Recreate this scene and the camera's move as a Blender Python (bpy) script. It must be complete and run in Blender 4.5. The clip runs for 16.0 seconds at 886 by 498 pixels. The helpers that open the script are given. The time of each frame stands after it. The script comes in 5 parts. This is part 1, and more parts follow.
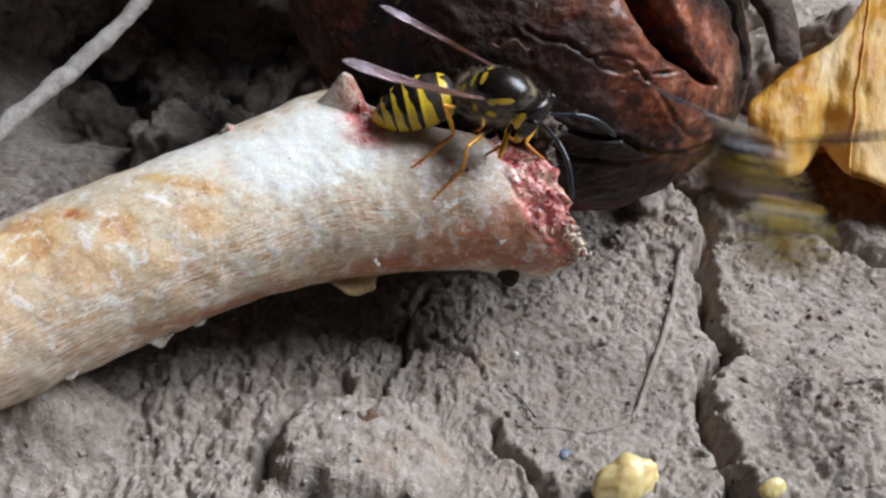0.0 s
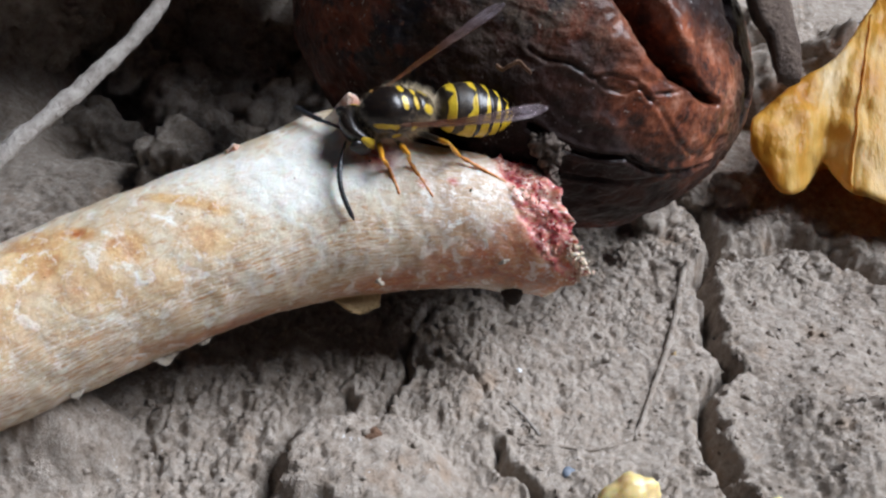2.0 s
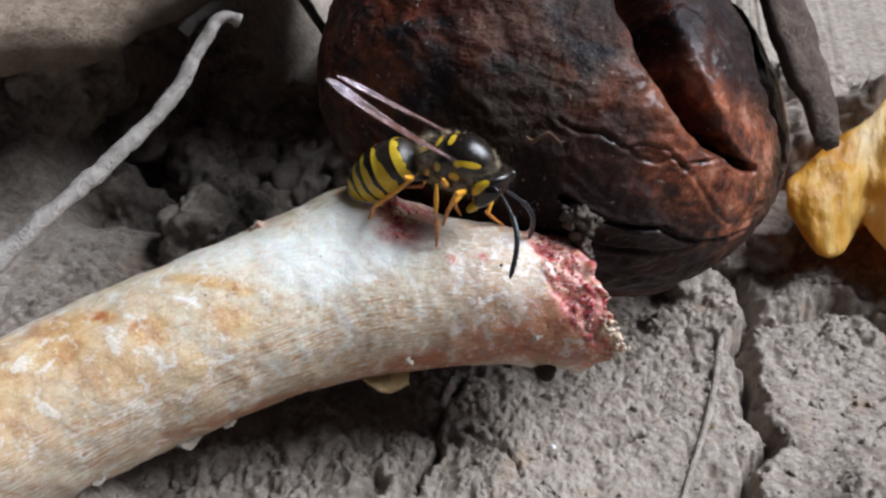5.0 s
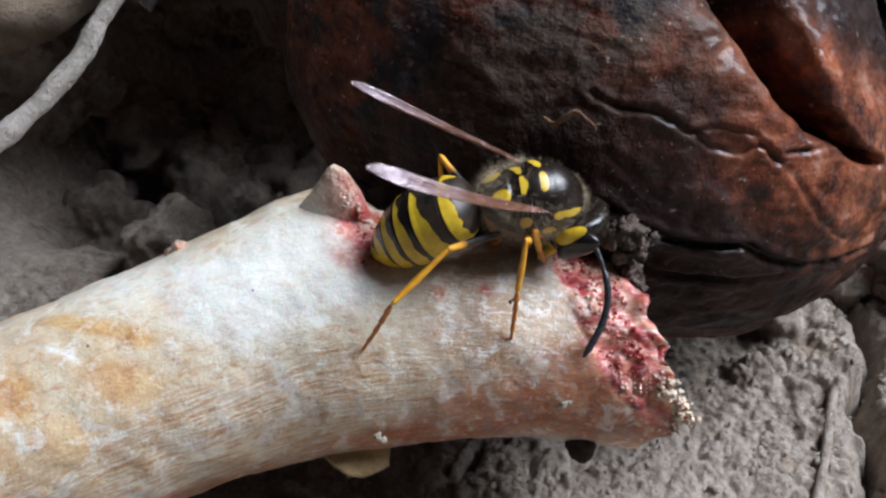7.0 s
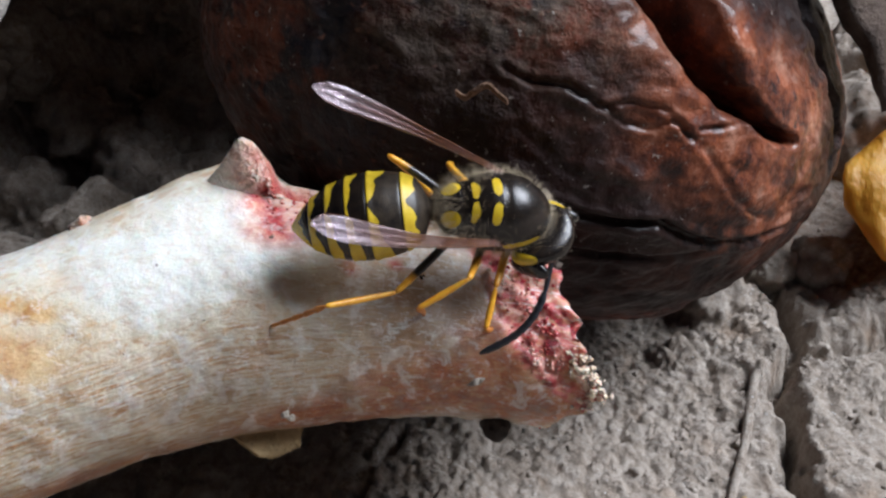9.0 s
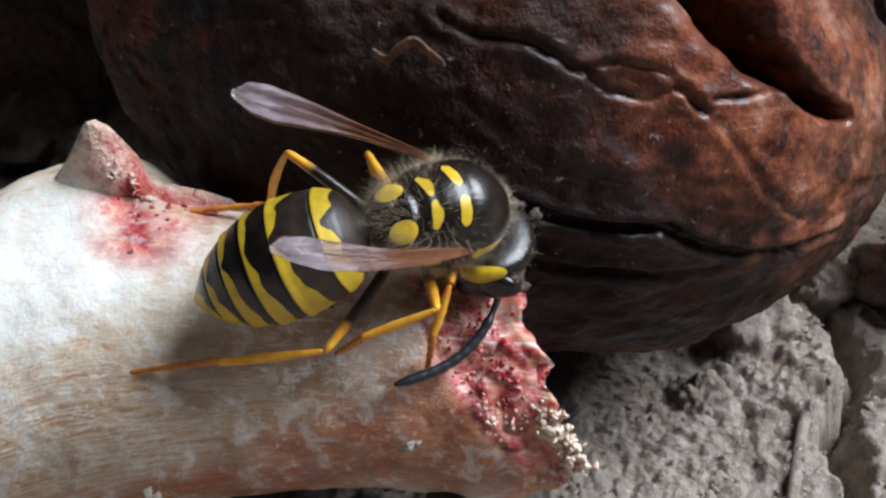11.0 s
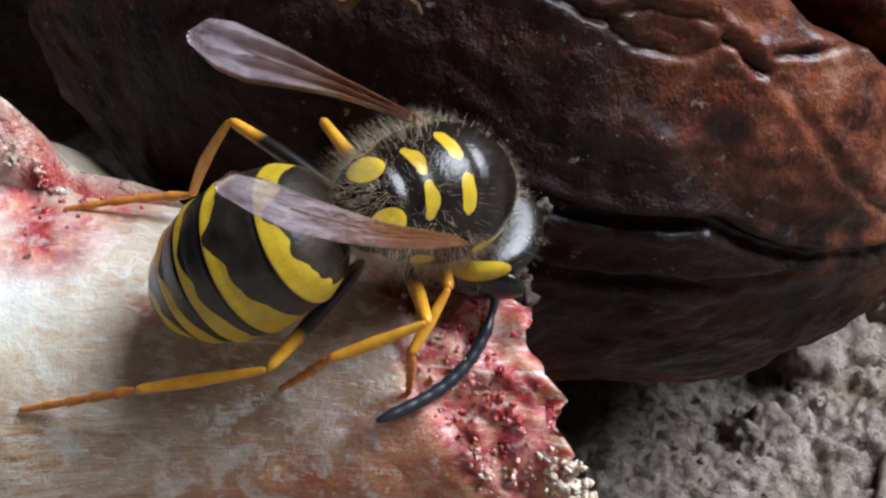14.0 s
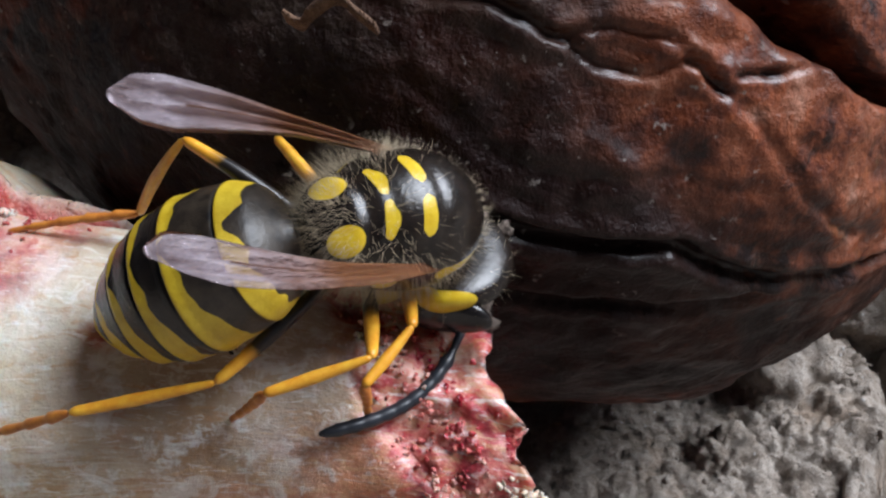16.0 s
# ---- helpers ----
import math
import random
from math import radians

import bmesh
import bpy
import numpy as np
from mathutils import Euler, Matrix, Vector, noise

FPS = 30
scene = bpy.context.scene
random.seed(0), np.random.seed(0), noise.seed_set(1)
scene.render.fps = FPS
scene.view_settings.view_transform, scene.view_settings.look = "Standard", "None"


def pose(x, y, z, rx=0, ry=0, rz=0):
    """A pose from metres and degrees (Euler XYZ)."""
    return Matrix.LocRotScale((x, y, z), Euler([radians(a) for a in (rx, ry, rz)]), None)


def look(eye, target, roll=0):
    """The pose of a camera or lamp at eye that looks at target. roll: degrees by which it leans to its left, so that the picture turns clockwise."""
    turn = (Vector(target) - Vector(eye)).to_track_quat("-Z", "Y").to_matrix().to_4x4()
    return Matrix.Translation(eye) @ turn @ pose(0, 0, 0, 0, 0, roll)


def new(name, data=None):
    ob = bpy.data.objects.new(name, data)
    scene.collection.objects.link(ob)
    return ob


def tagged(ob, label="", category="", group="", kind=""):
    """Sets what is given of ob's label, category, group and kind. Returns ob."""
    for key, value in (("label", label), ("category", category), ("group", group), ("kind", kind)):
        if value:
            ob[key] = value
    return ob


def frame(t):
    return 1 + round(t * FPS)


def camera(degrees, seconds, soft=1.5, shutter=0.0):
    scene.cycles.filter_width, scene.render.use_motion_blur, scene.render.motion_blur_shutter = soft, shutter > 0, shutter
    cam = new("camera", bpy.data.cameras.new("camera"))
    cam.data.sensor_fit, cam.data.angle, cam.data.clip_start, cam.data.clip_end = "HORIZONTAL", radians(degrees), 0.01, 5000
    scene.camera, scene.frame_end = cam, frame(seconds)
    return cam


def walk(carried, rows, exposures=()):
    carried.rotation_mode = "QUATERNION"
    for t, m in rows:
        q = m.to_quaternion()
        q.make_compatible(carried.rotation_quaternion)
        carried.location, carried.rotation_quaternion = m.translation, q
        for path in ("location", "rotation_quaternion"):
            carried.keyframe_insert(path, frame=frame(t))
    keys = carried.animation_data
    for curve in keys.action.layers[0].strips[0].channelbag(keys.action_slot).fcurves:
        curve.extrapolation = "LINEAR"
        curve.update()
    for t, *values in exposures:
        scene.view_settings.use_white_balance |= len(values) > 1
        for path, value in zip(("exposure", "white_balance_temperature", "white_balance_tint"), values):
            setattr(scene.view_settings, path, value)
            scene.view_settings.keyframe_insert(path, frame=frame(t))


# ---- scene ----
CM = 0.01  # the place is a hand's width across: plans are in centimetres


def cm(p):
    return Vector(p) * CM


PATH = [
    (0, (1.062, -6.216, 6.189), (0.436, -1.574, 2.440), 3.87),
    (0.5, (1.041, -6.196, 6.203), (0.430, -1.556, 2.449), 4.05),
    (1, (1.057, -6.196, 6.262), (0.432, -1.553, 2.514), 3.92),
    (1.5, (1.018, -6.204, 6.249), (0.396, -1.539, 2.527), 3.97),
    (2, (1.035, -6.192, 6.289), (0.395, -1.530, 2.567), 3.90),
    (2.5, (1.030, -6.154, 6.346), (0.373, -1.499, 2.619), 3.69),
    (3, (0.961, -6.052, 6.374), (0.312, -1.385, 2.660), 3.71),
    (3.5, (0.945, -6.061, 6.391), (0.276, -1.338, 2.752), 3.33),
    (4, (0.955, -6.066, 6.476), (0.262, -1.309, 2.886), 3.00),
    (4.5, (0.914, -6.102, 6.485), (0.198, -1.312, 2.944), 2.88),
    (7, (1.197, -3.965, 5.130), (-0.187, 0.730, 1.660), -2.18),
    (7.5, (1.160, -3.957, 5.151), (-0.205, 0.807, 1.769), -1.89),
    (8, (1.192, -3.942, 5.107), (-0.152, 0.857, 1.767), -1.50),
    (8.5, (1.302, -3.931, 5.049), (0.062, 0.873, 1.675), -0.85),
    (9, (1.422, -3.925, 4.971), (0.276, 0.838, 1.507), -0.38),
    (11.5, (1.658, -2.543, 4.085), (0.133, 2.188, 0.725), -3.57),
    (12, (1.652, -2.538, 4.080), (0.114, 2.208, 0.747), -3.63),
    (12.5, (1.589, -2.296, 3.954), (-0.116, 2.426, 0.669), -4.62),
    (13, (1.608, -2.072, 3.741), (-0.293, 2.646, 0.558), -6.04),
    (13.5, (1.622, -2.012, 3.645), (-0.181, 2.724, 0.434), -5.38),
    (14, (1.643, -1.984, 3.610), (-0.134, 2.730, 0.351), -5.34),
    (14.5, (1.629, -1.918, 3.632), (-0.141, 2.802, 0.378), -5.33),
    (15, (1.632, -1.898, 3.603), (-0.084, 2.889, 0.418), -4.99),
    (15.5, (1.630, -1.899, 3.595), (-0.001, 2.877, 0.349), -4.43),
    (16, (1.642, -1.890, 3.607), (0.038, 2.901, 0.371), -4.19),
]
cam = camera(46.0, 16.0, soft=2.3, shutter=0.4)
walk(cam, [(t, look(cm(eye), cm(target), roll)) for t, eye, target, roll in PATH])

# ---- light ----
SUN_FROM = Vector((0.62, 0.24, 0.75)).normalized()
world = bpy.data.worlds.new("sky")
world.use_nodes = True
scene.world = world
sky = world.node_tree.nodes.new("ShaderNodeTexSky")
sky.sky_type, sky.sun_disc = "NISHITA", False
sky.sun_elevation = math.asin(SUN_FROM.z)
sky.sun_rotation = math.atan2(SUN_FROM.x, SUN_FROM.y)
sky_ground = world.node_tree.nodes["Background"]
world.node_tree.links.new(sky.outputs[0], sky_ground.inputs[0])
sky_ground.inputs[1].default_value = 0.0035
sun = new("sun", bpy.data.lights.new("sun", "SUN"))
sun.data.energy, sun.data.angle, sun.data.color = 4.8, radians(38), (1.0, 0.99, 0.975)
sun.matrix_world = look(SUN_FROM * 3, (0, 0, 0))
scene.view_settings.exposure = 0.38
scene.view_settings.use_white_balance = True
scene.view_settings.white_balance_temperature = 5750


# ---- materials ----
class Nodes:
    """A short way to write a node material."""

    def __init__(self, name):
        self.mat = bpy.data.materials.new(name)
        self.mat.use_nodes = True
        self.tree = self.mat.node_tree
        self.bsdf = self.tree.nodes["Principled BSDF"]

    def node(self, kind, **values):
        n = self.tree.nodes.new(kind)
        for key, value in values.items():
            n.inputs[key.replace("_", " ")].default_value = value
        return n

    def link(self, a, b):
        self.tree.links.new(a, b)

    def coords(self, which="Object", stretch=(1, 1, 1)):
        tc = self.node("ShaderNodeTexCoord")
        mp = self.node("ShaderNodeMapping", Scale=stretch)
        self.link(tc.outputs[which], mp.inputs["Vector"])
        return mp.outputs[0]

    def noise(self, scale, detail=6.0, rough=0.6, which="Object", stretch=(1, 1, 1), distort=0.0):
        n = self.node("ShaderNodeTexNoise", Scale=scale, Detail=detail, Roughness=rough, Distortion=distort)
        self.link(self.coords(which, stretch), n.inputs["Vector"])
        return n.outputs["Fac"]

    def ramp(self, fac, stops):
        r = self.node("ShaderNodeValToRGB")
        els = r.color_ramp.elements
        while len(els) < len(stops):
            els.new(0.5)
        for e, (p, c) in zip(els, stops):
            e.position, e.color = p, (*c, 1) if len(c) == 3 else c
        self.link(fac, r.inputs[0])
        return r.outputs[0]

    def grey(self, fac, lo, hi):
        r = self.node("ShaderNodeMapRange", From_Min=lo, From_Max=hi)
        self.link(fac, r.inputs[0])
        return r.outputs[0]

    def mix(self, fac, a, b, mode="MIX"):
        m = self.tree.nodes.new("ShaderNodeMix")
        m.data_type, m.blend_type = "RGBA", mode
        for v, i in ((fac, 0), (a, 6), (b, 7)):
            if isinstance(v, (int, float)):
                m.inputs[i].default_value = v
            elif isinstance(v, tuple):
                m.inputs[i].default_value = (*v, 1)
            else:
                self.link(v, m.inputs[i])
        return m.outputs[2]

    def math(self, op, a, b=0.0):
        m = self.tree.nodes.new("ShaderNodeMath")
        m.operation = op
        for v, i in ((a, 0), (b, 1)):
            if isinstance(v, (int, float)):
                m.inputs[i].default_value = v
            else:
                self.link(v, m.inputs[i])
        return m.outputs[0]

    def attr(self, name):
        a = self.tree.nodes.new("ShaderNodeAttribute")
        a.attribute_name = name
        return a.outputs["Fac"]

    def bump(self, height, distance, strength=1.0):
        b = self.node("ShaderNodeBump", Strength=strength, Distance=distance)
        if self.bsdf.inputs["Normal"].links:
            self.link(self.bsdf.inputs["Normal"].links[0].from_socket, b.inputs["Normal"])
        self.link(height, b.inputs["Height"])
        self.link(b.outputs[0], self.bsdf.inputs["Normal"])

    def set(self, **values):
        for key, value in values.items():
            s = self.bsdf.inputs[key.replace("_", " ")]
            if isinstance(value, (int, float)):
                s.default_value = value
            elif isinstance(value, tuple):
                s.default_value = (*value, 1) if len(value) == 3 and s.type == "RGBA" else value
            else:
                self.link(value, s)
        return self


def soil_material():
    m = Nodes("dry_soil")
    big, mid, fine, grit = m.noise(70, 5), m.noise(330, 8, 0.72), m.noise(900, 8, 0.75), m.noise(4200, 3, 0.7)
    c = m.ramp(big, [(0.3, (0.23, 0.18, 0.14)), (0.7, (0.38, 0.32, 0.265))])
    c = m.mix(m.grey(fine, 0.40, 0.66), c, (0.49, 0.43, 0.375))
    c = m.mix(m.grey(fine, 0.40, 0.28), c, (0.16, 0.12, 0.09))
    c = m.mix(m.grey(mid, 0.42, 0.26), c, (0.13, 0.095, 0.07))
    c = m.mix(m.grey(grit, 0.64, 0.76), c, (0.11, 0.08, 0.06))
    c = m.mix(m.grey(m.noise(240, 4, 0.6), 0.60, 0.72), c, (0.38, 0.29, 0.22))
    c = m.mix(m.grey(m.noise(2600, 2, 0.5), 0.70, 0.76), c, (0.66, 0.63, 0.61))
    m.set(Base_Color=c, Roughness=0.9, Specular_IOR_Level=0.3)
    m.bump(mid, 0.0007, 0.6)
    m.bump(fine, 0.0004, 0.7)
    m.bump(grit, 0.0002, 0.9)
    return m.mat


def bone_material():
    m = Nodes("fresh_bone")
    streak = m.noise(150, 9, 0.72, "UV", (0.34, 3.8, 1), 0.5)
    patch = m.noise(40, 4, 0.6, "UV", (0.6, 1.6, 1), 0.5)
    blot, mid, fine = m.noise(170, 6, 0.68, distort=0.3), m.noise(620, 7, 0.72), m.noise(3500, 4, 0.7)
    base = m.ramp(blot, [(0.30, (0.52, 0.38, 0.22)), (0.46, (0.63, 0.53, 0.38)), (0.66, (0.72, 0.67, 0.55))])
    tan = m.math("MULTIPLY", m.attr("tan"), m.grey(m.math("ADD", mid, blot), 0.52, 0.90))
    base = m.mix(tan, base, m.ramp(mid, [(0.38, (0.46, 0.21, 0.07)), (0.50, (0.58, 0.36, 0.15)), (0.62, (0.68, 0.50, 0.27))]))
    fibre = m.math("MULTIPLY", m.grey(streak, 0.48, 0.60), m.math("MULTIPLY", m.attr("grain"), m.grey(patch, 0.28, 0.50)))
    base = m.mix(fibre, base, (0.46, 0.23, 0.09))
    base = m.mix(m.math("MULTIPLY", m.grey(streak, 0.46, 0.36), m.attr("grain")), base, (0.78, 0.72, 0.60))
    base = m.mix(m.math("MULTIPLY", m.attr("white"), m.grey(blot, 0.24, 0.46)), base, (0.77, 0.77, 0.71))
    base = m.mix(m.math("MULTIPLY", m.attr("grey"), 0.75), base, (0.37, 0.33, 0.26))
    base = m.mix(m.math("MULTIPLY", m.attr("pink"), m.grey(blot, 0.20, 0.62)), base, m.ramp(m.noise(260, 6, 0.7), [(0.38, (0.34, 0.19, 0.09)), (0.50, (0.44, 0.33, 0.25)), (0.60, (0.52, 0.44, 0.38))]))
    base = m.mix(m.math("MULTIPLY", m.attr("pink"), m.grey(m.noise(900, 6, 0.7, distort=0.4), 0.55, 0.63)), base, (0.68, 0.65, 0.62))
    rust = m.math("MULTIPLY", m.attr("rust"), m.grey(m.math("ADD", mid, blot), 0.58, 0.98))
    base = m.mix(rust, base, m.ramp(mid, [(0.38, (0.26, 0.05, 0.015)), (0.52, (0.46, 0.13, 0.035)), (0.66, (0.58, 0.27, 0.11))]))
    red = m.math("MULTIPLY", m.attr("red"), m.grey(m.math("ADD", mid, m.noise(300, 6, 0.7)), 0.55, 0.92))
    raw = m.ramp(m.noise(520, 6, 0.7), [(0.38, (0.22, 0.008, 0.014)), (0.46, (0.42, 0.03, 0.04)), (0.53, (0.58, 0.18, 0.14)), (0.62, (0.74, 0.50, 0.40))])
    base = m.mix(red, base, raw)
    base = m.mix(m.math("MULTIPLY", m.attr("scratch"), m.grey(mid, 0.38, 0.56)), base, (0.86, 0.86, 0.84))
    base = m.mix(m.grey(m.noise(1300, 3, 0.5), 0.735, 0.76), base, (0.10, 0.06, 0.04))
    stain = m.grey(m.noise(170, 7, 0.66, "UV", (0.6, 1.5, 1), 0.7), 0.51, 0.62)
    base = m.mix(m.math("MULTIPLY", stain, m.math("SUBTRACT", 0.60, m.math("MULTIPLY", m.attr("white"), 0.4))), base, m.ramp(mid, [(0.40, (0.44, 0.19, 0.06)), (0.56, (0.58, 0.38, 0.19))]))
    fleck = m.grey(m.noise(640, 6, 0.68, distort=0.5), 0.54, 0.61)
    base = m.mix(m.math("MULTIPLY", fleck, m.math("SUBTRACT", 0.55, m.math("MULTIPLY", m.attr("red"), 0.55))), base, (0.84, 0.83, 0.80))
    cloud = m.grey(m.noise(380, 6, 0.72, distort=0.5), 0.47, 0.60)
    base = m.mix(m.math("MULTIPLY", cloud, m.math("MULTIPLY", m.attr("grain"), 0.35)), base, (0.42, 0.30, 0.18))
    # wet glints and the shine on pale fibres, painted white into the base colour
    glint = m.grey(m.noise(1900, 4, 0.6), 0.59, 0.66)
    glint_strand = m.math("MULTIPLY", m.grey(m.noise(210, 4, 0.65, "UV", (0.55, 2.4, 1), 0.6), 0.565, 0.63), m.attr("sheen"))
    base = m.mix(m.math("MULTIPLY", glint_strand, m.math("SUBTRACT", 0.6, m.math("MULTIPLY", rust, 0.4))), base, (0.90, 0.89, 0.86))
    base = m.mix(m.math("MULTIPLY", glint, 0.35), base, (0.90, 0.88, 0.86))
    rough = m.math("SUBTRACT", m.grey(mid, -0.1, 1.2), m.math("MULTIPLY", m.math("MAXIMUM", glint, glint_strand), 0.3))
    m.set(Base_Color=base, Roughness=rough, Specular_IOR_Level=0.65)
    m.set(Subsurface_Weight=0.3, Subsurface_Radius=(0.0014, 0.0007, 0.0004), Subsurface_Scale=1.0)
    m.bump(m.math("MULTIPLY", streak, m.attr("grain")), 0.0006, 0.35)
    m.bump(mid, 0.0002, 0.4)
    m.bump(m.noise(1300, 5, 0.7), 0.00016, 0.4)
    m.bump(fine, 0.00009, 0.4)
    wet = m.node("ShaderNodeBump", Strength=1.0, Distance=0.0008)
    m.link(m.noise(1150, 6, 0.7, distort=0.4), wet.inputs["Height"])
    m.link(wet.outputs[0], m.bsdf.inputs["Coat Normal"])
    m.set(Coat_Weight=m.math("ADD", 0.22, m.math("MULTIPLY", m.attr("sheen"), 0.4)), Coat_Roughness=0.12)
    return m.mat


def meat_material():
    m = Nodes("raw_meat")
    big, n, fine = m.noise(260, 4, 0.6), m.noise(900, 5, 0.65), m.noise(3200, 3, 0.6)
    c = m.ramp(m.math("ADD", m.math("MULTIPLY", big, 0.6), m.math("MULTIPLY", n, 0.4)), [(0.38, (0.22, 0.005, 0.014)), (0.45, (0.42, 0.025, 0.045)), (0.49, (0.58, 0.14, 0.12)), (0.535, (0.74, 0.42, 0.34)), (0.58, (0.84, 0.68, 0.58))])
    m.set(Base_Color=c, Roughness=m.grey(n, 0.25, 1.6), Specular_IOR_Level=0.8, Subsurface_Weight=0.35, Subsurface_Radius=(0.0003, 0.0001, 0.00007), Subsurface_Scale=1.0)
    m.bump(big, 0.0012, 0.8)
    m.bump(n, 0.0008, 0.9)
    m.bump(fine, 0.00015, 0.8)
    return m.mat


def nut_material():
    m = Nodes("walnut_husk")
    big, mid, fine = m.noise(75, 6, 0.65, distort=0.3), m.noise(330, 7, 0.7), m.noise(2600, 4, 0.7)
    c = m.ramp(big, [(0.38, (0.008, 0.002, 0.0015)), (0.48, (0.030, 0.007, 0.003)), (0.56, (0.115, 0.026, 0.012)), (0.68, (0.26, 0.085, 0.042))])
    c = m.mix(m.grey(mid, 0.55, 0.65), c, (0.010, 0.005, 0.006))
    c = m.mix(m.grey(m.noise(150, 5, 0.7), 0.52, 0.60), c, (0.009, 0.008, 0.012))
    c = m.mix(m.grey(m.noise(1500, 4, 0.6), 0.62, 0.74), c, (0.13, 0.055, 0.035))
    # the lit right end painted brighter, on husk that is redder there
    lit_russet = m.math("MULTIPLY", m.attr("lit_russet"), m.grey(m.math("ADD", mid, big), 0.70, 1.05))
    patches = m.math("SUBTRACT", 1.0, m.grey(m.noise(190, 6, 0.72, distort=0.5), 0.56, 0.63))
    c = m.mix(m.math("MULTIPLY", m.math("MULTIPLY", lit_russet, patches), 0.9), c, m.ramp(m.noise(300, 6, 0.7), [(0.36, (0.020, 0.009, 0.010)), (0.44, (0.13, 0.030, 0.012)), (0.54, (0.35, 0.095, 0.035)), (0.66, (0.60, 0.29, 0.19))]))
    # shade on the husk's front painted near-black, along with its own dark blotches
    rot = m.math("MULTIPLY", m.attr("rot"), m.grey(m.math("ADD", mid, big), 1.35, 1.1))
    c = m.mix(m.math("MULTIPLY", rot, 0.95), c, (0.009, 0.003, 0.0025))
    # soil dust, and near the tip a sheen painted as pale colour
    dust_sheen = m.math("MULTIPLY", m.attr("dust_sheen"), m.grey(m.math("ADD", mid, fine), 0.88, 1.18))
    c = m.mix(m.math("MULTIPLY", dust_sheen, 0.6), c, (0.15, 0.115, 0.085))
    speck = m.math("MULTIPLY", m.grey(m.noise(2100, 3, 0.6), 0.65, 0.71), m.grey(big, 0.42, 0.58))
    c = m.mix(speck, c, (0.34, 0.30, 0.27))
    rough = m.math("ADD", m.math("ADD", 0.08, m.math("MULTIPLY", m.attr("dust_sheen"), 0.25)), m.grey(m.math("ADD", mid, m.math("MULTIPLY", fine, 0.5)), 0.32, 1.45))
    m.set(Base_Color=c, Roughness=rough, Specular_IOR_Level=0.14)
    m.bump(big, 0.0014, 0.6)
    m.bump(mid, 0.0006, 0.8)
    m.bump(fine, 0.00010, 0.7)
    m.set(Coat_Weight=m.math("MULTIPLY", m.attr("lit_russet"), 0.52), Coat_Roughness=0.24)
    return m.mat


def leaf_material():
    m = Nodes("yellow_leaf")
    big, mid, fine = m.noise(110, 5, 0.6, stretch=(1.6, 0.7, 0.5), distort=0.4), m.noise(420, 5, 0.65, stretch=(1.8, 0.6, 0.5)), m.noise(3000, 3, 0.6)
    c = m.ramp(big, [(0.34, (0.50, 0.21, 0.015)), (0.46, (0.68, 0.37, 0.035)), (0.56, (0.80, 0.56, 0.15)), (0.68, (0.86, 0.72, 0.40))])
    c = m.mix(m.grey(mid, 0.56, 0.74), c, (0.56, 0.28, 0.03))
    m.set(Base_Color=c, Roughness=0.45)
    m.bump(big, 0.0014, 0.6)
    m.bump(mid, 0.0005, 0.6)
    m.bump(fine, 0.00008, 0.5)
    glow = m.node("ShaderNodeBsdfTranslucent")
    m.link(m.mix(0.5, c, (0.85, 0.45, 0.04)), glow.inputs["Color"])
    both = m.node("ShaderNodeMixShader", Fac=0.5)
    m.link(m.bsdf.outputs[0], both.inputs[1])
    m.link(glow.outputs[0], both.inputs[2])
    m.link(both.outputs[0], m.tree.nodes["Material Output"].inputs["Surface"])
    return m.mat


def flesh_material():
    m = Nodes("pink_bone")
    big, n, fine = m.noise(330, 5, 0.65), m.noise(1100, 5, 0.65), m.noise(3800, 3, 0.6)
    c = m.ramp(big, [(0.34, (0.50, 0.26, 0.19)), (0.44, (0.66, 0.50, 0.40)), (0.56, (0.76, 0.68, 0.58))])
    c = m.mix(m.grey(n, 0.54, 0.70), c, (0.40, 0.22, 0.16))
    red = m.ramp(m.noise(520, 6, 0.7), [(0.36, (0.16, 0.008, 0.012)), (0.47, (0.36, 0.022, 0.028)), (0.56, (0.50, 0.14, 0.11)), (0.66, (0.66, 0.42, 0.35))])
    c = m.mix(m.attr("raw"), c, red)
    m.set(Base_Color=c, Roughness=m.grey(n, 0.0, 1.3), Subsurface_Weight=0.25, Subsurface_Radius=(0.0012, 0.0006, 0.0003), Subsurface_Scale=1.0)
    m.bump(big, 0.0012, 0.7)
    m.bump(n, 0.0007, 0.8)
    m.bump(fine, 0.00015, 0.8)
    return m.mat


def twig_material(name, dark, light):
    m = Nodes(name)
    n, fine = m.noise(500, 7, 0.7), m.noise(3500, 4, 0.7)
    c = m.ramp(n, [(0.35, dark), (0.65, light)])
    c = m.mix(m.grey(fine, 0.6, 0.72), c, tuple(v * 0.35 for v in dark))
    m.set(Base_Color=c, Roughness=0.85)
    m.bump(n, 0.0010, 0.9)
    m.bump(fine, 0.0003, 0.9)
    return m.mat


def plain(name, colour, rough=0.5, **more):
    m = Nodes(name)
    n = m.noise(1500, 4, 0.6)
    dark = tuple(v * 0.6 for v in colour)
    m.set(Base_Color=m.mix(n, dark, tuple(min(1, v * 1.25) for v in colour)), Roughness=rough, **more)
    return m.mat


SOIL, BONE, NUT, MEAT, LEAF = soil_material(), bone_material(), nut_material(), meat_material(), leaf_material()
TWIG = twig_material("twig_bark", (0.25, 0.215, 0.19), (0.46, 0.42, 0.38))
HUSK = twig_material("dried_husk", (0.06, 0.035, 0.025), (0.17, 0.12, 0.09))
DARK_TWIG = twig_material("dark_twig", (0.022, 0.016, 0.013), (0.075, 0.058, 0.046))
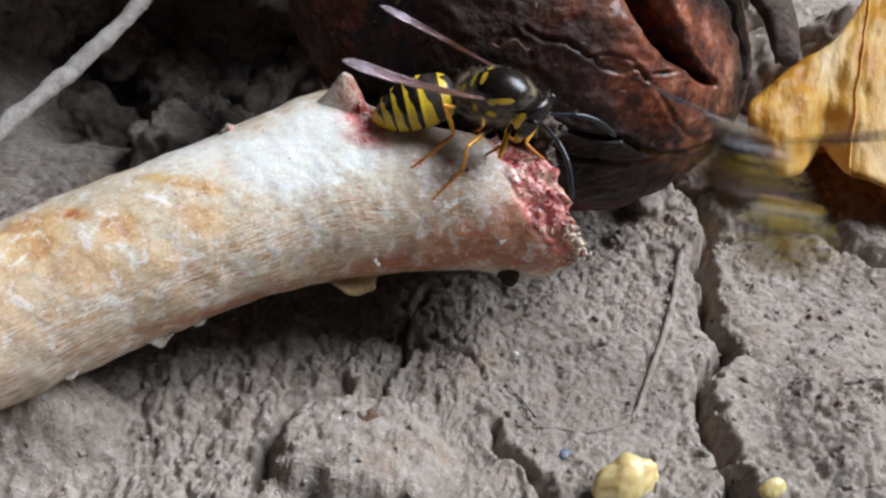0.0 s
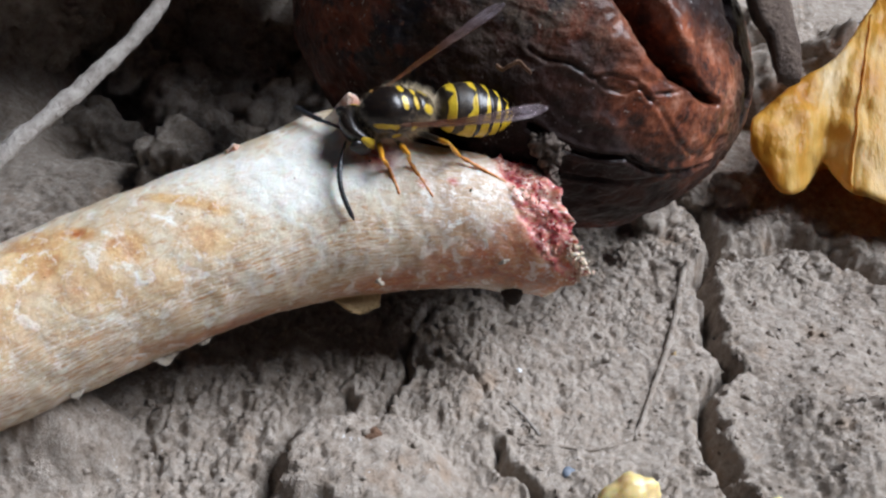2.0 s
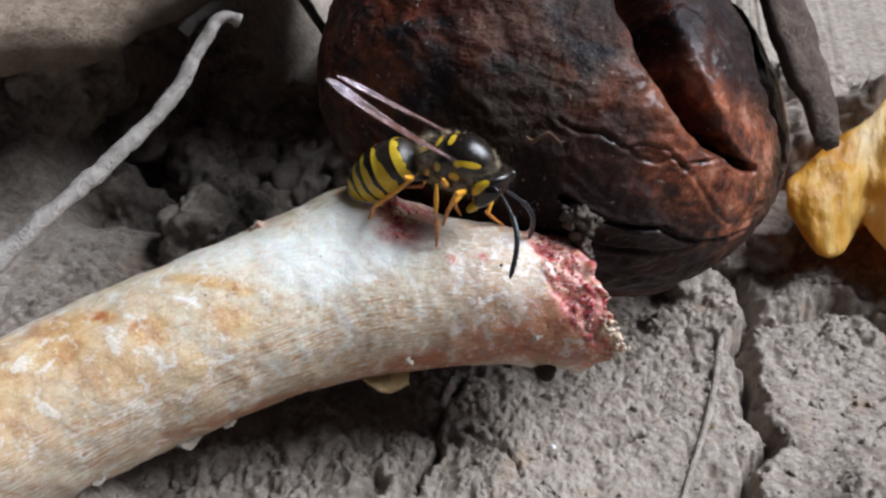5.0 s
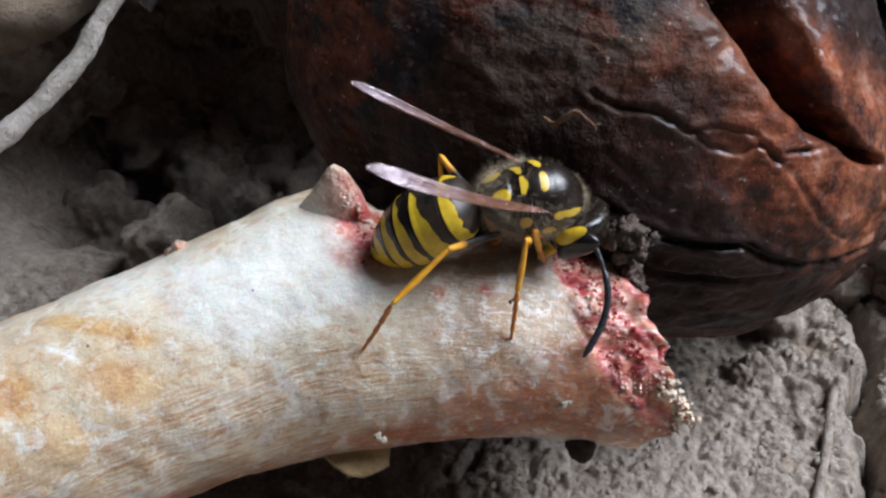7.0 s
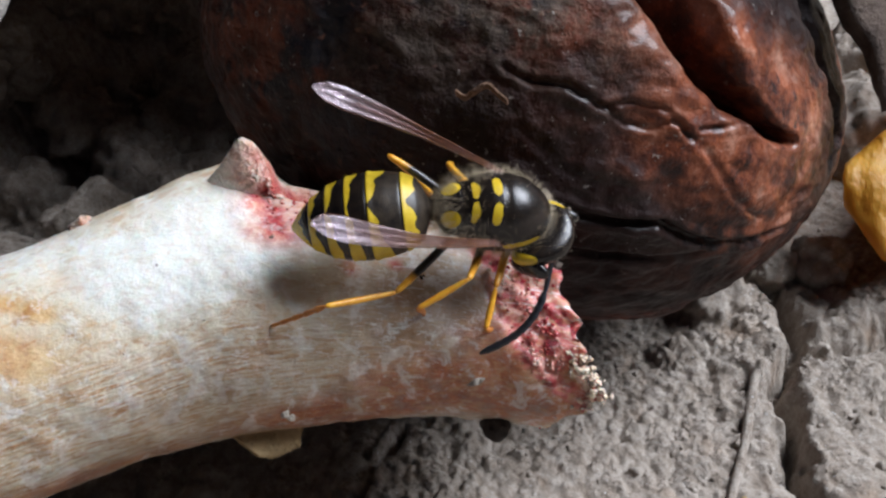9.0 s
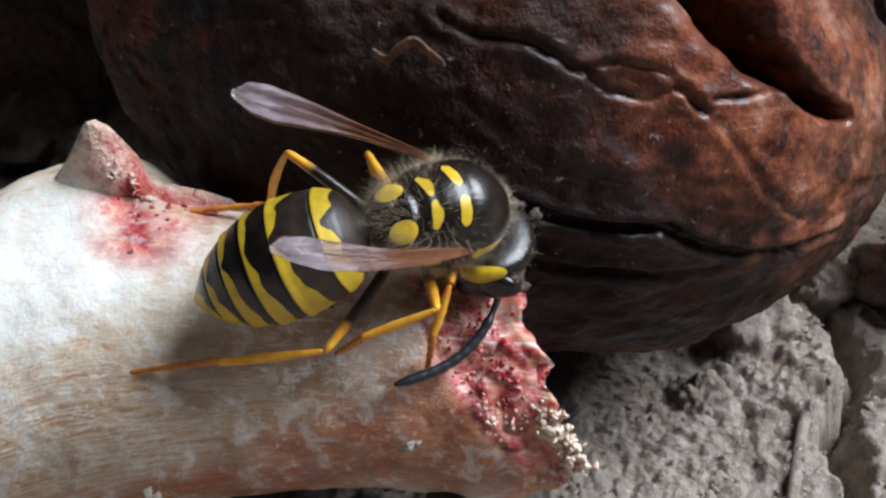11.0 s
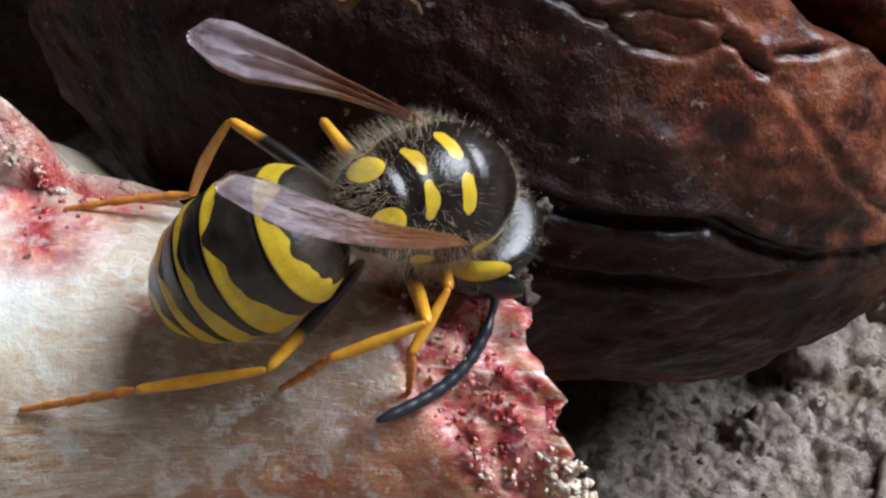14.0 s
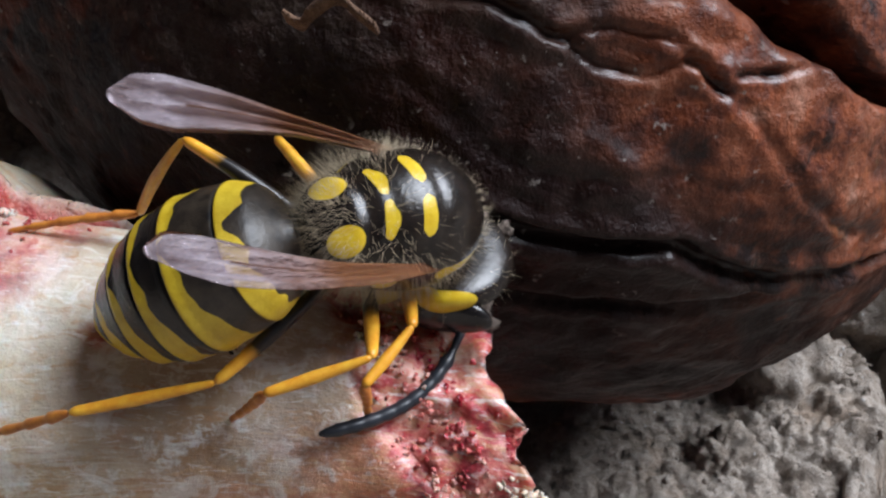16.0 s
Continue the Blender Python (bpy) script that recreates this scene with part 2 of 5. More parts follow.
HUSK_PALE = twig_material("brown_scrap", (0.12, 0.06, 0.035), (0.30, 0.17, 0.10))
BARK = twig_material("dry_dead_leaf", (0.22, 0.16, 0.11), (0.40, 0.31, 0.23))


# ---- building ----
def mesh_of(name, verts, faces, uvs=None, smooth=True, **attrs):
    """A mesh from a grid or a bmesh, in centimetres; attrs are floats for each vertex."""
    me = bpy.data.meshes.new(name)
    me.from_pydata((np.asarray(verts, float) * CM).tolist(), [], faces)
    for key, values in attrs.items():
        me.attributes.new(key, "FLOAT", "POINT").data.foreach_set("value", np.asarray(values, np.float32))
    if uvs is not None:
        layer = me.uv_layers.new(name="UVMap")
        idx = np.zeros(len(me.loops), np.int32)
        me.loops.foreach_get("vertex_index", idx)
        layer.data.foreach_set("uv", np.asarray(uvs, np.float32)[idx].ravel())
    if smooth:
        me.polygons.foreach_set("use_smooth", np.ones(len(me.polygons), bool))
    me.update()
    return me


def grid_faces(n, m, wrap=False):
    """Faces over n rows of m vertices; wrap joins the last column to the first."""
    out = []
    for i in range(n - 1):
        for j in range(m if wrap else m - 1):
            k = (j + 1) % m
            out.append((i * m + j, i * m + k, (i + 1) * m + k, (i + 1) * m + j))
    return out


def part(name, me, material, parent=None, label=""):
    ob = new(name, me)
    for mat in material if isinstance(material, (list, tuple)) else [material]:
        me.materials.append(mat)
    if parent:
        ob.parent = parent
    return tagged(ob, label) if label else ob


def value_noise(shape_seed, x, y, z=None):
    """Smooth lattice noise from -1 to 1, at numpy arrays of places."""
    def h(i, j, k):
        n = (i * 374761393 + j * 668265263 + k * 2147483647 + shape_seed * 974634777) & 0xFFFFFFFF
        n = ((n ^ (n >> 13)) * 1274126177) & 0xFFFFFFFF
        return ((n ^ (n >> 16)) & 0xFFFF) / 32767.5 - 1
    z = np.zeros_like(x) if z is None else z
    i, j, k = (np.floor(v).astype(np.int64) for v in (x, y, z))
    u, v, w = x - i, y - j, z - k
    u, v, w = (a * a * a * (a * (a * 6 - 15) + 10) for a in (u, v, w))
    def lerp(a, b, f):
        return a + (b - a) * f
    q = [lerp(lerp(h(i, j, k + d), h(i + 1, j, k + d), u), lerp(h(i, j + 1, k + d), h(i + 1, j + 1, k + d), u), v) for d in (0, 1)]
    return lerp(q[0], q[1], w)


def fbm(seed, p, scale, octaves=4, gain=0.5):
    """Layered noise at points p (n x 3), of feature size 1 / scale."""
    out, amp = 0, 1.0
    for o in range(octaves):
        s = scale * 2**o
        out = out + amp * value_noise(seed + o * 17, p[:, 0] * s + 11.3 * o, p[:, 1] * s + 5.1, p[:, 2] * s + 2.7)
        amp *= gain
    return out


def step(lo, hi, v):
    f = np.clip((v - lo) / (hi - lo), 0, 1)
    return f * f * (3 - 2 * f)


# ---- ground ----
def seg_distance(x, y, line):
    """Distance of places to a polyline."""
    best = np.full_like(x, 1e9)
    for (ax, ay), (bx, by) in zip(line, line[1:]):
        dx, dy = bx - ax, by - ay
        f = np.clip(((x - ax) * dx + (y - ay) * dy) / (dx * dx + dy * dy), 0, 1)
        best = np.minimum(best, np.hypot(x - ax - f * dx, y - ay - f * dy))
    return best


def worley(seed, x, y):
    """Distance to the nearest and second nearest of scattered points, one to a unit cell."""
    i, j = np.floor(x).astype(np.int64), np.floor(y).astype(np.int64)
    one, two = np.full_like(x, 9.0), np.full_like(x, 9.0)
    for di in (-1, 0, 1):
        for dj in (-1, 0, 1):
            n = ((i + di) * 374761393 + (j + dj) * 668265263 + seed * 974634777) & 0xFFFFFFFF
            n = ((n ^ (n >> 13)) * 1274126177) & 0xFFFFFFFF
            n = n ^ (n >> 16)
            px, py = i + di + (n & 0xFFF) / 4096, j + dj + ((n >> 12) & 0xFFF) / 4096
            d = np.hypot(x - px, y - py)
            two = np.where(d < one, one, np.minimum(two, d))
            one = np.minimum(one, d)
    return one, two


CRACKS = [
    (0.34, 0.075, [(2.38, 2.98), (2.59, 2.45), (2.42, 1.96), (2.53, 1.4), (2.51, 1.08), (2.69, 0.76), (2.49, 0.43), (2.44, 0.09), (2.5, -0.21), (2.6, -0.48), (2.75, -1.2)]),
    (0.28, 0.10, [(2.41, 2.04), (2.8, 2.3), (3.33, 2.73), (3.77, 2.65), (4.17, 2.38), (5.0, 2.2)]),
    (0.16, 0.030, [(0.02, 0.79), (-0.05, 0.33), (-0.11, 0.03), (-0.03, -0.22), (-0.1, -0.5)]),
    (0.13, 0.028, [(0.07, 0.14), (0.31, -0.01), (0.54, -0.04)]),
    (0.16, 0.040, [(0.79, -0.66), (0.94, -0.91), (1.18, -0.96), (1.3, -1.3)]),
    (0.10, 0.030, [(1.31, 0.36), (1.59, 0.57)]),
    (0.14, 0.06, [(-0.85, -1.75), (-0.80, -1.25), (-0.70, -0.82), (-0.45, -0.55)]),
]


def ground_height(x, y):
    p = np.stack([x, y, np.zeros_like(x)], 1)
    wx = x + 0.05 * value_noise(301, x * 5, y * 5) + 0.025 * value_noise(302, x * 13, y * 13)
    wy = y + 0.05 * value_noise(303, x * 5, y * 5) + 0.025 * value_noise(304, x * 13, y * 13)
    h = 0.09 * fbm(3, p, 0.45, 3) + 0.03 * fbm(9, p, 1.7, 3)
    rough = step(-0.5, 0.5, value_noise(7, x * 0.8, y * 0.8))
    near = step(5.6, 3.4, np.hypot(x - 0.3, y - 1.0))
    for k, (freq, high) in enumerate(((1.5, 0.06), (3.6, 0.042), (8.0, 0.036), (17.0, 0.026), (36.0, 0.013))):
        one, two = worley(11 + k, wx * freq, wy * freq)
        h += high * (near if freq > 10 else 1) * (0.35 + 0.65 * rough) * (np.clip(1 - one * one * 1.5, -0.4, 1) + 0.5 * np.clip((two - one) * 3, 0, 1))
    h += 0.010 * near * fbm(21, p, 24, 2)
    # the clod toward the camera, and the rough mound behind on the shaded side
    clod = np.hypot((wx + 0.15) / 0.72, (wy + 1.2) / 0.50)
    h += 0.24 * step(1.08, 0.72, clod)
    back = step(1.6, 3.6, y) * step(0.6, -1.6, x)
    hollow = step(-5.4, -4.2, x) * step(-0.7, -1.7, x) * step(2.0, 3.4, y)
    h += back * (0.5 + 0.35 * fbm(33, p, 0.7, 3)) * (1 - hollow) - hollow * (1.1 - 0.5 * fbm(34, p, 1.3, 3))
    # a heap that bears the bone
    h += 0.62 * step(1.1, 0.2, np.hypot((x + 2.75) / 0.75, (y + 1.55) / 0.62)) + 0.30 * step(1.0, 0.5, np.hypot((wx + 2.35) / 0.5, (wy + 1.4) / 0.42))
    for deep, wide, line in CRACKS:
        d = np.maximum(seg_distance(wx, wy, line) + 0.26 * wide * (value_noise(305, x * 11, y * 11) + 0.45 * value_noise(306, x * 27, y * 27)), 0)
        h -= deep * np.exp(-((d / wide) ** 2)) - 0.02 * np.exp(-(((d - 2.2 * wide) / wide) ** 2))
    return h - 0.14


def build_ground():
    f = np.linspace(-1, 1, 640)
    xs = 0.3 + 6.8 * (0.62 * f + 0.38 * f**3)
    f = np.linspace(-1, 1, 600)
    ys = 2.2 + 6.2 * (0.7 * f + 0.3 * f**3)
    far = np.array([30, 120, 600, 3000, 20000, 200000.0])
    xs = np.concatenate([xs[0] - far[::-1], xs, xs[-1] + far])
    ys = np.concatenate([ys[0] - far[::-1], ys, ys[-1] + far])
    gx, gy = (a.ravel() for a in np.meshgrid(xs, ys))
    gz = ground_height(gx, gy)
    out = np.maximum(np.abs(gx - 0.3) - 6.8, np.abs(gy - 2.2) - 6.2)
    gz = np.where(out > 1, 0.0, gz)
    me = mesh_of("ground", np.stack([gx, gy, gz], 1), grid_faces(len(ys), len(xs)))
    tagged(part("ground", me, SOIL), "dry grey-brown crumbly soil with cracks", "ground", kind="structure")


def height_at(x, y):
    return float(ground_height(np.array([float(x)]), np.array([float(y)]))[0])


build_ground()

# ---- bone ----
AXIS = [(-6.6, -4.9, 0.2, 0.85), (-5.2, -3.65, 0.55, 0.66), (-3.9, -2.45, 0.82, 0.6), (-2.72, -1.37, 1.05, 0.60), (-2.36, -1.05, 1.14, 0.61), (-2.01, -0.77, 1.22, 0.62), (-1.67, -0.52, 1.31, 0.62),
        (-1.35, -0.28, 1.37, 0.63), (-1.01, -0.03, 1.41, 0.65), (-0.66, 0.15, 1.44, 0.66), (-0.26, 0.27, 1.43, 0.63), (0.13, 0.36, 1.40, 0.58),
        (0.46, 0.44, 1.36, 0.55), (0.80, 0.50, 1.31, 0.54), (1.1, 0.55, 1.26, 0.53), (1.4, 0.6, 1.2, 0.52)]
VIEW_UP, VIEW_BACK = Vector((0.0, 0.61, 0.79)), Vector((0.13, -0.79, 0.60))


def bone_axis(n):
    a = np.array(AXIS)
    d = np.concatenate([[0], np.cumsum(np.linalg.norm(np.diff(a[:, :3], axis=0), axis=1))])
    s = np.linspace(0, d[-1], n)
    out = np.stack([np.interp(s, d, a[:, k]) for k in range(4)], 1)
    kernel = np.hanning(2 * (n // 24) + 1)
    kernel /= kernel.sum()
    pad = len(kernel) // 2
    ext = np.concatenate([2 * out[:1] - out[pad:0:-1], out, 2 * out[-1:] - out[-2:-pad - 2:-1]])
    return s, np.stack([np.convolve(ext[:, k], kernel, "valid") for k in range(4)], 1)


def bone_end(theta):
    """How far the broken rim reaches along x, by the angle round the bone: top 0, toward the camera 90 degrees."""
    a = np.degrees(theta) % 360
    return np.interp(a, [0, 15, 50, 75, 92, 108, 119, 131, 143, 180, 225, 270, 315, 345, 360], [0.46, 0.60, 0.85, 0.98, 1.05, 1.12, 1.21, 1.15, 1.03, 1.0, 1.02, 1.0, 0.80, 0.55, 0.46])


def skin_end(theta):
    """Where the skin stops along x; raw meat shows from there to the rim."""
    a = np.degrees(theta) % 360
    return np.interp(a, [0, 32, 55, 78, 101, 116, 126, 140, 200, 300, 340, 360], [0.40, 0.43, 0.56, 0.68, 0.81, 0.95, 1.10, 1.3, 1.3, 0.7, 0.45, 0.40])


def spot(p, c, r, soft=0.35):
    """1 within an ellipsoid about c, falling through one half at its edge."""
    q = np.linalg.norm((p - np.array(c)) / np.array(r), axis=1)
    return np.clip(0.5 + (1 - q) / soft, 0, 1)


def ball(n, m):
    """Unit directions with the pole along x, and faces."""
    ph = np.linspace(0.004, np.pi - 0.004, n)
    th = np.linspace(0, 2 * np.pi, m, endpoint=False)
    P, T = np.meshgrid(ph, th, indexing="ij")
    d = np.stack([np.cos(P), np.sin(P) * np.cos(T), np.sin(P) * np.sin(T)], -1).reshape(-1, 3)
    return d, grid_faces(n, m, True) + [tuple(range(m)), tuple(range((n - 1) * m, n * m))]


def lumps(name, seed, places, n=9, m=12, rough=0.35, freq=1.6, stretch=(0.7, 1.2)):
    """Many uneven lumps in one mesh: places are (x, y, z, radius)."""
    d, f = ball(n, m)
    f3 = [q for q in f if len(q) == 4]
    caps = [q for q in f if len(q) != 4]
    rng = np.random.default_rng(seed)
    stock = [d * (1 + rough * fbm(seed, d + rng.uniform(-50, 50, 3), freq, 3))[:, None] for _ in range(min(24, len(places)))]
    verts, faces = [], []
    quads = np.array(f3)
    for i, (x, y, z, r) in enumerate(places):
        turn, _ = np.linalg.qr(rng.normal(size=(3, 3)))
        turn[:, 0] *= np.sign(np.linalg.det(turn))
        shape = stock[i % len(stock)] * rng.uniform(*stretch, 3) @ turn.T
        base = i * len(d)
        verts.append(shape * r + np.array([x, y, z]))
        faces += (quads + base).tolist() + [[base + j for j in q] for q in caps]
    return mesh_of(name, np.concatenate(verts), faces)


def sheet(name, grid, thick, **attrs):
    """A sheet of some thickness over a grid of points (rows x columns x 3)."""
    n, m, _ = grid.shape
    du, dv = np.gradient(grid, axis=0), np.gradient(grid, axis=1)
    nor = np.cross(du, dv)
    nor /= np.linalg.norm(nor, axis=-1)[..., None] + 1e-12
    top, low = (grid + nor * thick / 2).reshape(-1, 3), (grid - nor * thick / 2).reshape(-1, 3)
    f, base = grid_faces(n, m), n * m
    faces = f + [tuple(base + i for i in q[::-1]) for q in f]
    edge = [i * m for i in range(n)] + [(n - 1) * m + j for j in range(1, m)] + [i * m + m - 1 for i in range(n - 2, -1, -1)] + list(range(m - 2, 0, -1))
    faces += [(a, b, b + base, a + base) for a, b in zip(edge, edge[1:] + edge[:1])]
    return mesh_of(name, np.concatenate([top, low]), faces)


def curve(points, n):
    """A smooth line of n points through the given ones."""
    p = np.array(points, float)
    p = np.concatenate([2 * p[:1] - p[1:2], p, 2 * p[-1:] - p[-2:-1]])
    out = []
    for t in np.linspace(0, len(points) - 1, n):
        i = min(int(t), len(points) - 2)
        f = t - i
        a, b, c, d = p[i:i + 4]
        out.append(0.5 * (2 * b + (c - a) * f + (2 * a - 5 * b + 4 * c - d) * f**2 + (3 * b - a - 3 * c + d) * f**3))
    return np.array(out)


def line_distance(d, line):
    best = np.full(len(d), 9.0)
    for a, b in zip(line, line[1:]):
        f = np.clip(((d - a) @ (b - a)) / ((b - a) @ (b - a)), 0, 1)
        best = np.minimum(best, np.linalg.norm(d - a - f[:, None] * (b - a), axis=1))
    return best


def build_bone():
    n, m = 420, 160
    s, ax = bone_axis(900)
    th = np.linspace(0, 2 * np.pi, m, endpoint=False)
    up, back = np.array(VIEW_UP), np.array(VIEW_BACK)
    end = np.interp(bone_end(th), ax[:, 0], s)
    rough = value_noise(5, np.cos(th) * 7, np.sin(th) * 7) * 0.03 + value_noise(6, np.cos(th) * 18, np.sin(th) * 18) * 0.014
    end = end + rough
    u = np.linspace(0, 1, n) ** 0.8
    rows = []
    for f in u:
        ss = f * end
        c = np.stack([np.interp(ss, s, ax[:, k]) for k in range(4)], 1)
        rows.append(np.concatenate([c, ss[:, None]], 1))
    g = np.array(rows)
    tan = np.gradient(ax[:, :3], axis=0)
    tan /= np.linalg.norm(tan, axis=1)[:, None]
    t3 = np.stack([np.interp(g[..., 4], s, tan[:, k]) for k in range(3)], -1)
    e1 = up - (t3 @ up)[..., None] * t3
    e1 /= np.linalg.norm(e1, axis=-1)[..., None]
    e2 = np.cross(e1, t3)
    e2 *= np.sign(e2 @ back)[..., None]
    co, si = np.cos(th)[None, :, None], np.sin(th)[None, :, None]
    out = e1 * co + e2 * si
    pos0 = g[..., :3] + out * g[..., 3:4]
    flat = pos0.reshape(-1, 3)
    r = g[..., 3].ravel() + 0.012 * fbm(40, flat, 3.0, 3) + 0.004 * fbm(44, flat, 14, 3)
    # the back of the upper side is gnawed away past the flake
    x, cs, sn = flat[:, 0], np.tile(np.cos(th), n), np.tile(np.sin(th), n)
    shred = step(0.24, 0.0, (np.tile(end, n) - g[..., 4].ravel()))
    r += shred * (0.012 * fbm(51, flat, 9, 3) + 0.005 * fbm(52, flat, 20, 2))
    torn = step(0.0, 0.07, x - np.tile(skin_end(th), n) + 0.04 * fbm(53, flat, 7, 3))
    r -= torn * (0.02 + 0.03 * fbm(54, flat, 8, 3) + 0.02 * fbm(55, flat, 22, 2))
    # a swelling of skin where the splinter rises
    r += 0.15 * np.exp(-(((x + 0.70) / np.where(x < -0.70, 0.48, 0.14)) ** 2)) * step(0.55, 0.98, cs - 0.15 * sn)
    gnaw = step(-0.55, -0.30, x) * step(0.55, 0.95, cs - 0.55 * sn)
    r -= gnaw * (0.16 + 0.05 * fbm(50, flat, 6, 3))
    v = g[..., :3].reshape(-1, 3) + out.reshape(-1, 3) * r[:, None]
    faces = grid_faces(n, m, True)
    # the broken face: rings that step inward to a hollow
    rim = v[-m:]
    cen = rim.mean(0)
    extra, k = [], 26
    tdir = tan[-1]
    for i in range(1, k + 1):
        f = i / k
        calm = np.stack([np.convolve(np.concatenate([rim[-12:, q], rim[:, q], rim[:12, q]]), np.hanning(25) / np.hanning(25).sum(), "valid") for q in range(3)], 1)
        ring = (rim * max(0, 1 - 5 * f) + calm * min(1, 5 * f)) * (1 - f) + cen * f
        depth = 0.28 * np.sin(min(1, f * 1.6) * np.pi / 2)
        wob = 0.025 * fbm(60, ring, 6, 3) + 0.012 * fbm(61, ring, 18, 2)
        extra.append(ring - tdir * (depth + wob)[:, None])
    base = len(v)
    v = np.concatenate([v] + extra)
    for i in range(k):
        for j in range(m):
            a, b = base - m + i * m + j, base - m + i * m + (j + 1) % m
            faces.append((a, b, b + m, a + m))
    skin = np.zeros(len(v), bool)
    skin[: n * m] = True
    grain = np.where(skin, 0, 0.0)
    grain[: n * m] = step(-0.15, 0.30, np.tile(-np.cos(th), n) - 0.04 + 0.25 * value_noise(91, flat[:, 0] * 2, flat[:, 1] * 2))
    left = np.full(len(v), -0.2)
    left[: n * m] = np.tile(skin_end(th), n) - flat[:, 0]
    wob = 0.5 * fbm(95, v, 5, 3)
    def blots(*many):
        return np.clip(np.max([k * spot(v, c, r, soft) for c, r, soft, k in many], axis=0), 0, 1)

    def lines(wide, *many):
        q = np.full(len(v), 9.0)
        for line in many:
            q = np.minimum(q, line_distance(v + 0.012 * wob[:, None], np.array(line)))
        return np.exp(-((q / wide) ** 2))

    tan_marks = [((-2.43, -1.20, 1.70), (0.30, 0.28, 0.2), 0.7, 0.9), ((-2.22, -1.0, 1.78), (0.16, 0.07, 0.10), 0.6, 1.0), ((-1.84, -1.04, 1.76), (0.16, 0.14, 0.12), 0.6, 0.9),
                 ((-1.62, -0.63, 1.92), (0.26, 0.05, 0.07), 0.7, 1.0), ((-1.34, -0.63, 1.90), (0.10, 0.05, 0.06), 0.6, 1.0), ((-1.35, -0.82, 1.76), (0.22, 0.10, 0.12), 0.8, 0.8),
                 ((-1.54, -1.08, 1.60), (0.16, 0.10, 0.12), 0.8, 0.6), ((-1.22, -0.46, 1.97), (0.14, 0.05, 0.06), 0.8, 0.8), ((-2.9, -1.6, 1.5), (0.5, 0.5, 0.5), 0.8, 0.8), ((-2.0, -1.3, 1.6), (0.3, 0.2, 0.2), 0.8, 0.6)]
    marks = {
        "grain": grain,
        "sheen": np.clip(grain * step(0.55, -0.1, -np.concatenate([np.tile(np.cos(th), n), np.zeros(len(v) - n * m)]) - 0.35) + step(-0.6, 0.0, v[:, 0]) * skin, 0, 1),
        "white": blots(((-0.92, -0.34, 2.0), (0.42, 0.28, 0.22), 0.5, 1.0), ((-0.62, -0.05, 2.06), (0.46, 0.30, 0.22), 0.6, 1.0), ((-1.5, -0.25, 1.95), (0.7, 0.25, 0.2), 0.9, 0.7)),
        "tan": blots(*tan_marks),
        "scratch": 0.85 * lines(0.016, [(-2.03, -0.97, 1.82), (-1.87, -1.01, 1.79), (-1.79, -1.10, 1.70), (-1.71, -1.18, 1.60)], [(-1.76, -0.78, 1.88), (-1.64, -0.80, 1.86), (-1.52, -0.83, 1.82), (-1.46, -0.90, 1.76)], [(-1.76, -0.78, 1.88), (-1.60, -0.80, 1.87)]),
        "pink": np.clip(step(-0.35, 0.25, v[:, 0] + 0.3 * wob), 0, 1),
        "grey": np.maximum(spot(v, (-1.27, -0.71, 1.99), (0.09, 0.07, 0.05), 0.6), 0.8 * spot(v, (-0.46, -0.29, 1.76), (0.10, 0.035, 0.035), 0.7)),
        "rust": np.clip(blots(((0.90, -0.02, 1.32), (0.46, 0.3, 0.26), 0.6, 1.0), ((0.45, -0.12, 1.36), (0.46, 0.25, 0.2), 0.9, 0.9), ((0.75, 0.0, 1.58), (0.3, 0.2, 0.12), 0.9, 0.6), ((0.1, -0.3, 1.15), (0.7, 0.35, 0.2), 0.8, 0.8), ((-2.22, -0.99, 1.79), (0.06, 0.04, 0.05), 0.6, 0.8), ((-1.35, -0.92, 1.02), (0.9, 0.5, 0.10), 0.9, 0.6)) * 1.25 + 0.25 * wob, 0, 1),
        "red": np.clip(np.maximum(step(0.035, -0.05, left + 0.08 * wob), np.clip(1.5 * spot(v, (-0.42, 0.24, 2.02), (0.23, 0.24, 0.28), 0.7) * np.clip(0.8 + wob, 0, 1), 0, 1)), 0, 1),
    }
    for x, y, z, r in ((0.0, 0.0, 1.92, 0.035), (0.0, -0.03, 1.86, 0.03), (0.30, 0.10, 1.84, 0.03), (-0.69, 0.0, 2.23, 0.03), (0.2, 0.1, 1.9, 0.03)):
        marks["red"] = np.maximum(marks["red"], spot(v, (x, y, z), (r * 1.6, r, r), 0.7))
    uv = np.zeros((len(v), 2))
    uv[: n * m, 0] = g[..., 4].ravel() * CM * 10
    uv[: n * m, 1] = np.tile(th, n) * 0.6 * CM * 10
    me = mesh_of("bone", v, faces, uv, **marks)
    global BONE_SKIN
    BONE_SKIN = v[: n * m][::3]
    keep = flat[:, 0] > 0.2
    global BONE_ALL, BONE_TH, BONE_X
    BONE_ALL, BONE_TH, BONE_X = v[: n * m][keep], np.tile(th, n)[keep], flat[:, 0][keep]
    bone = tagged(new("bone"), "gnawed pale bone with red meat at its broken end", "bone")
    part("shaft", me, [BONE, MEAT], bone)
    face = np.zeros(len(me.polygons), np.int32)
    face[(n - 1) * m:] = 1
    me.polygons.foreach_set("material_index", face)
    return bone, rim, cen, np.array(tdir)


bone, RIM, RIM_MID, RIM_WAY = build_bone()


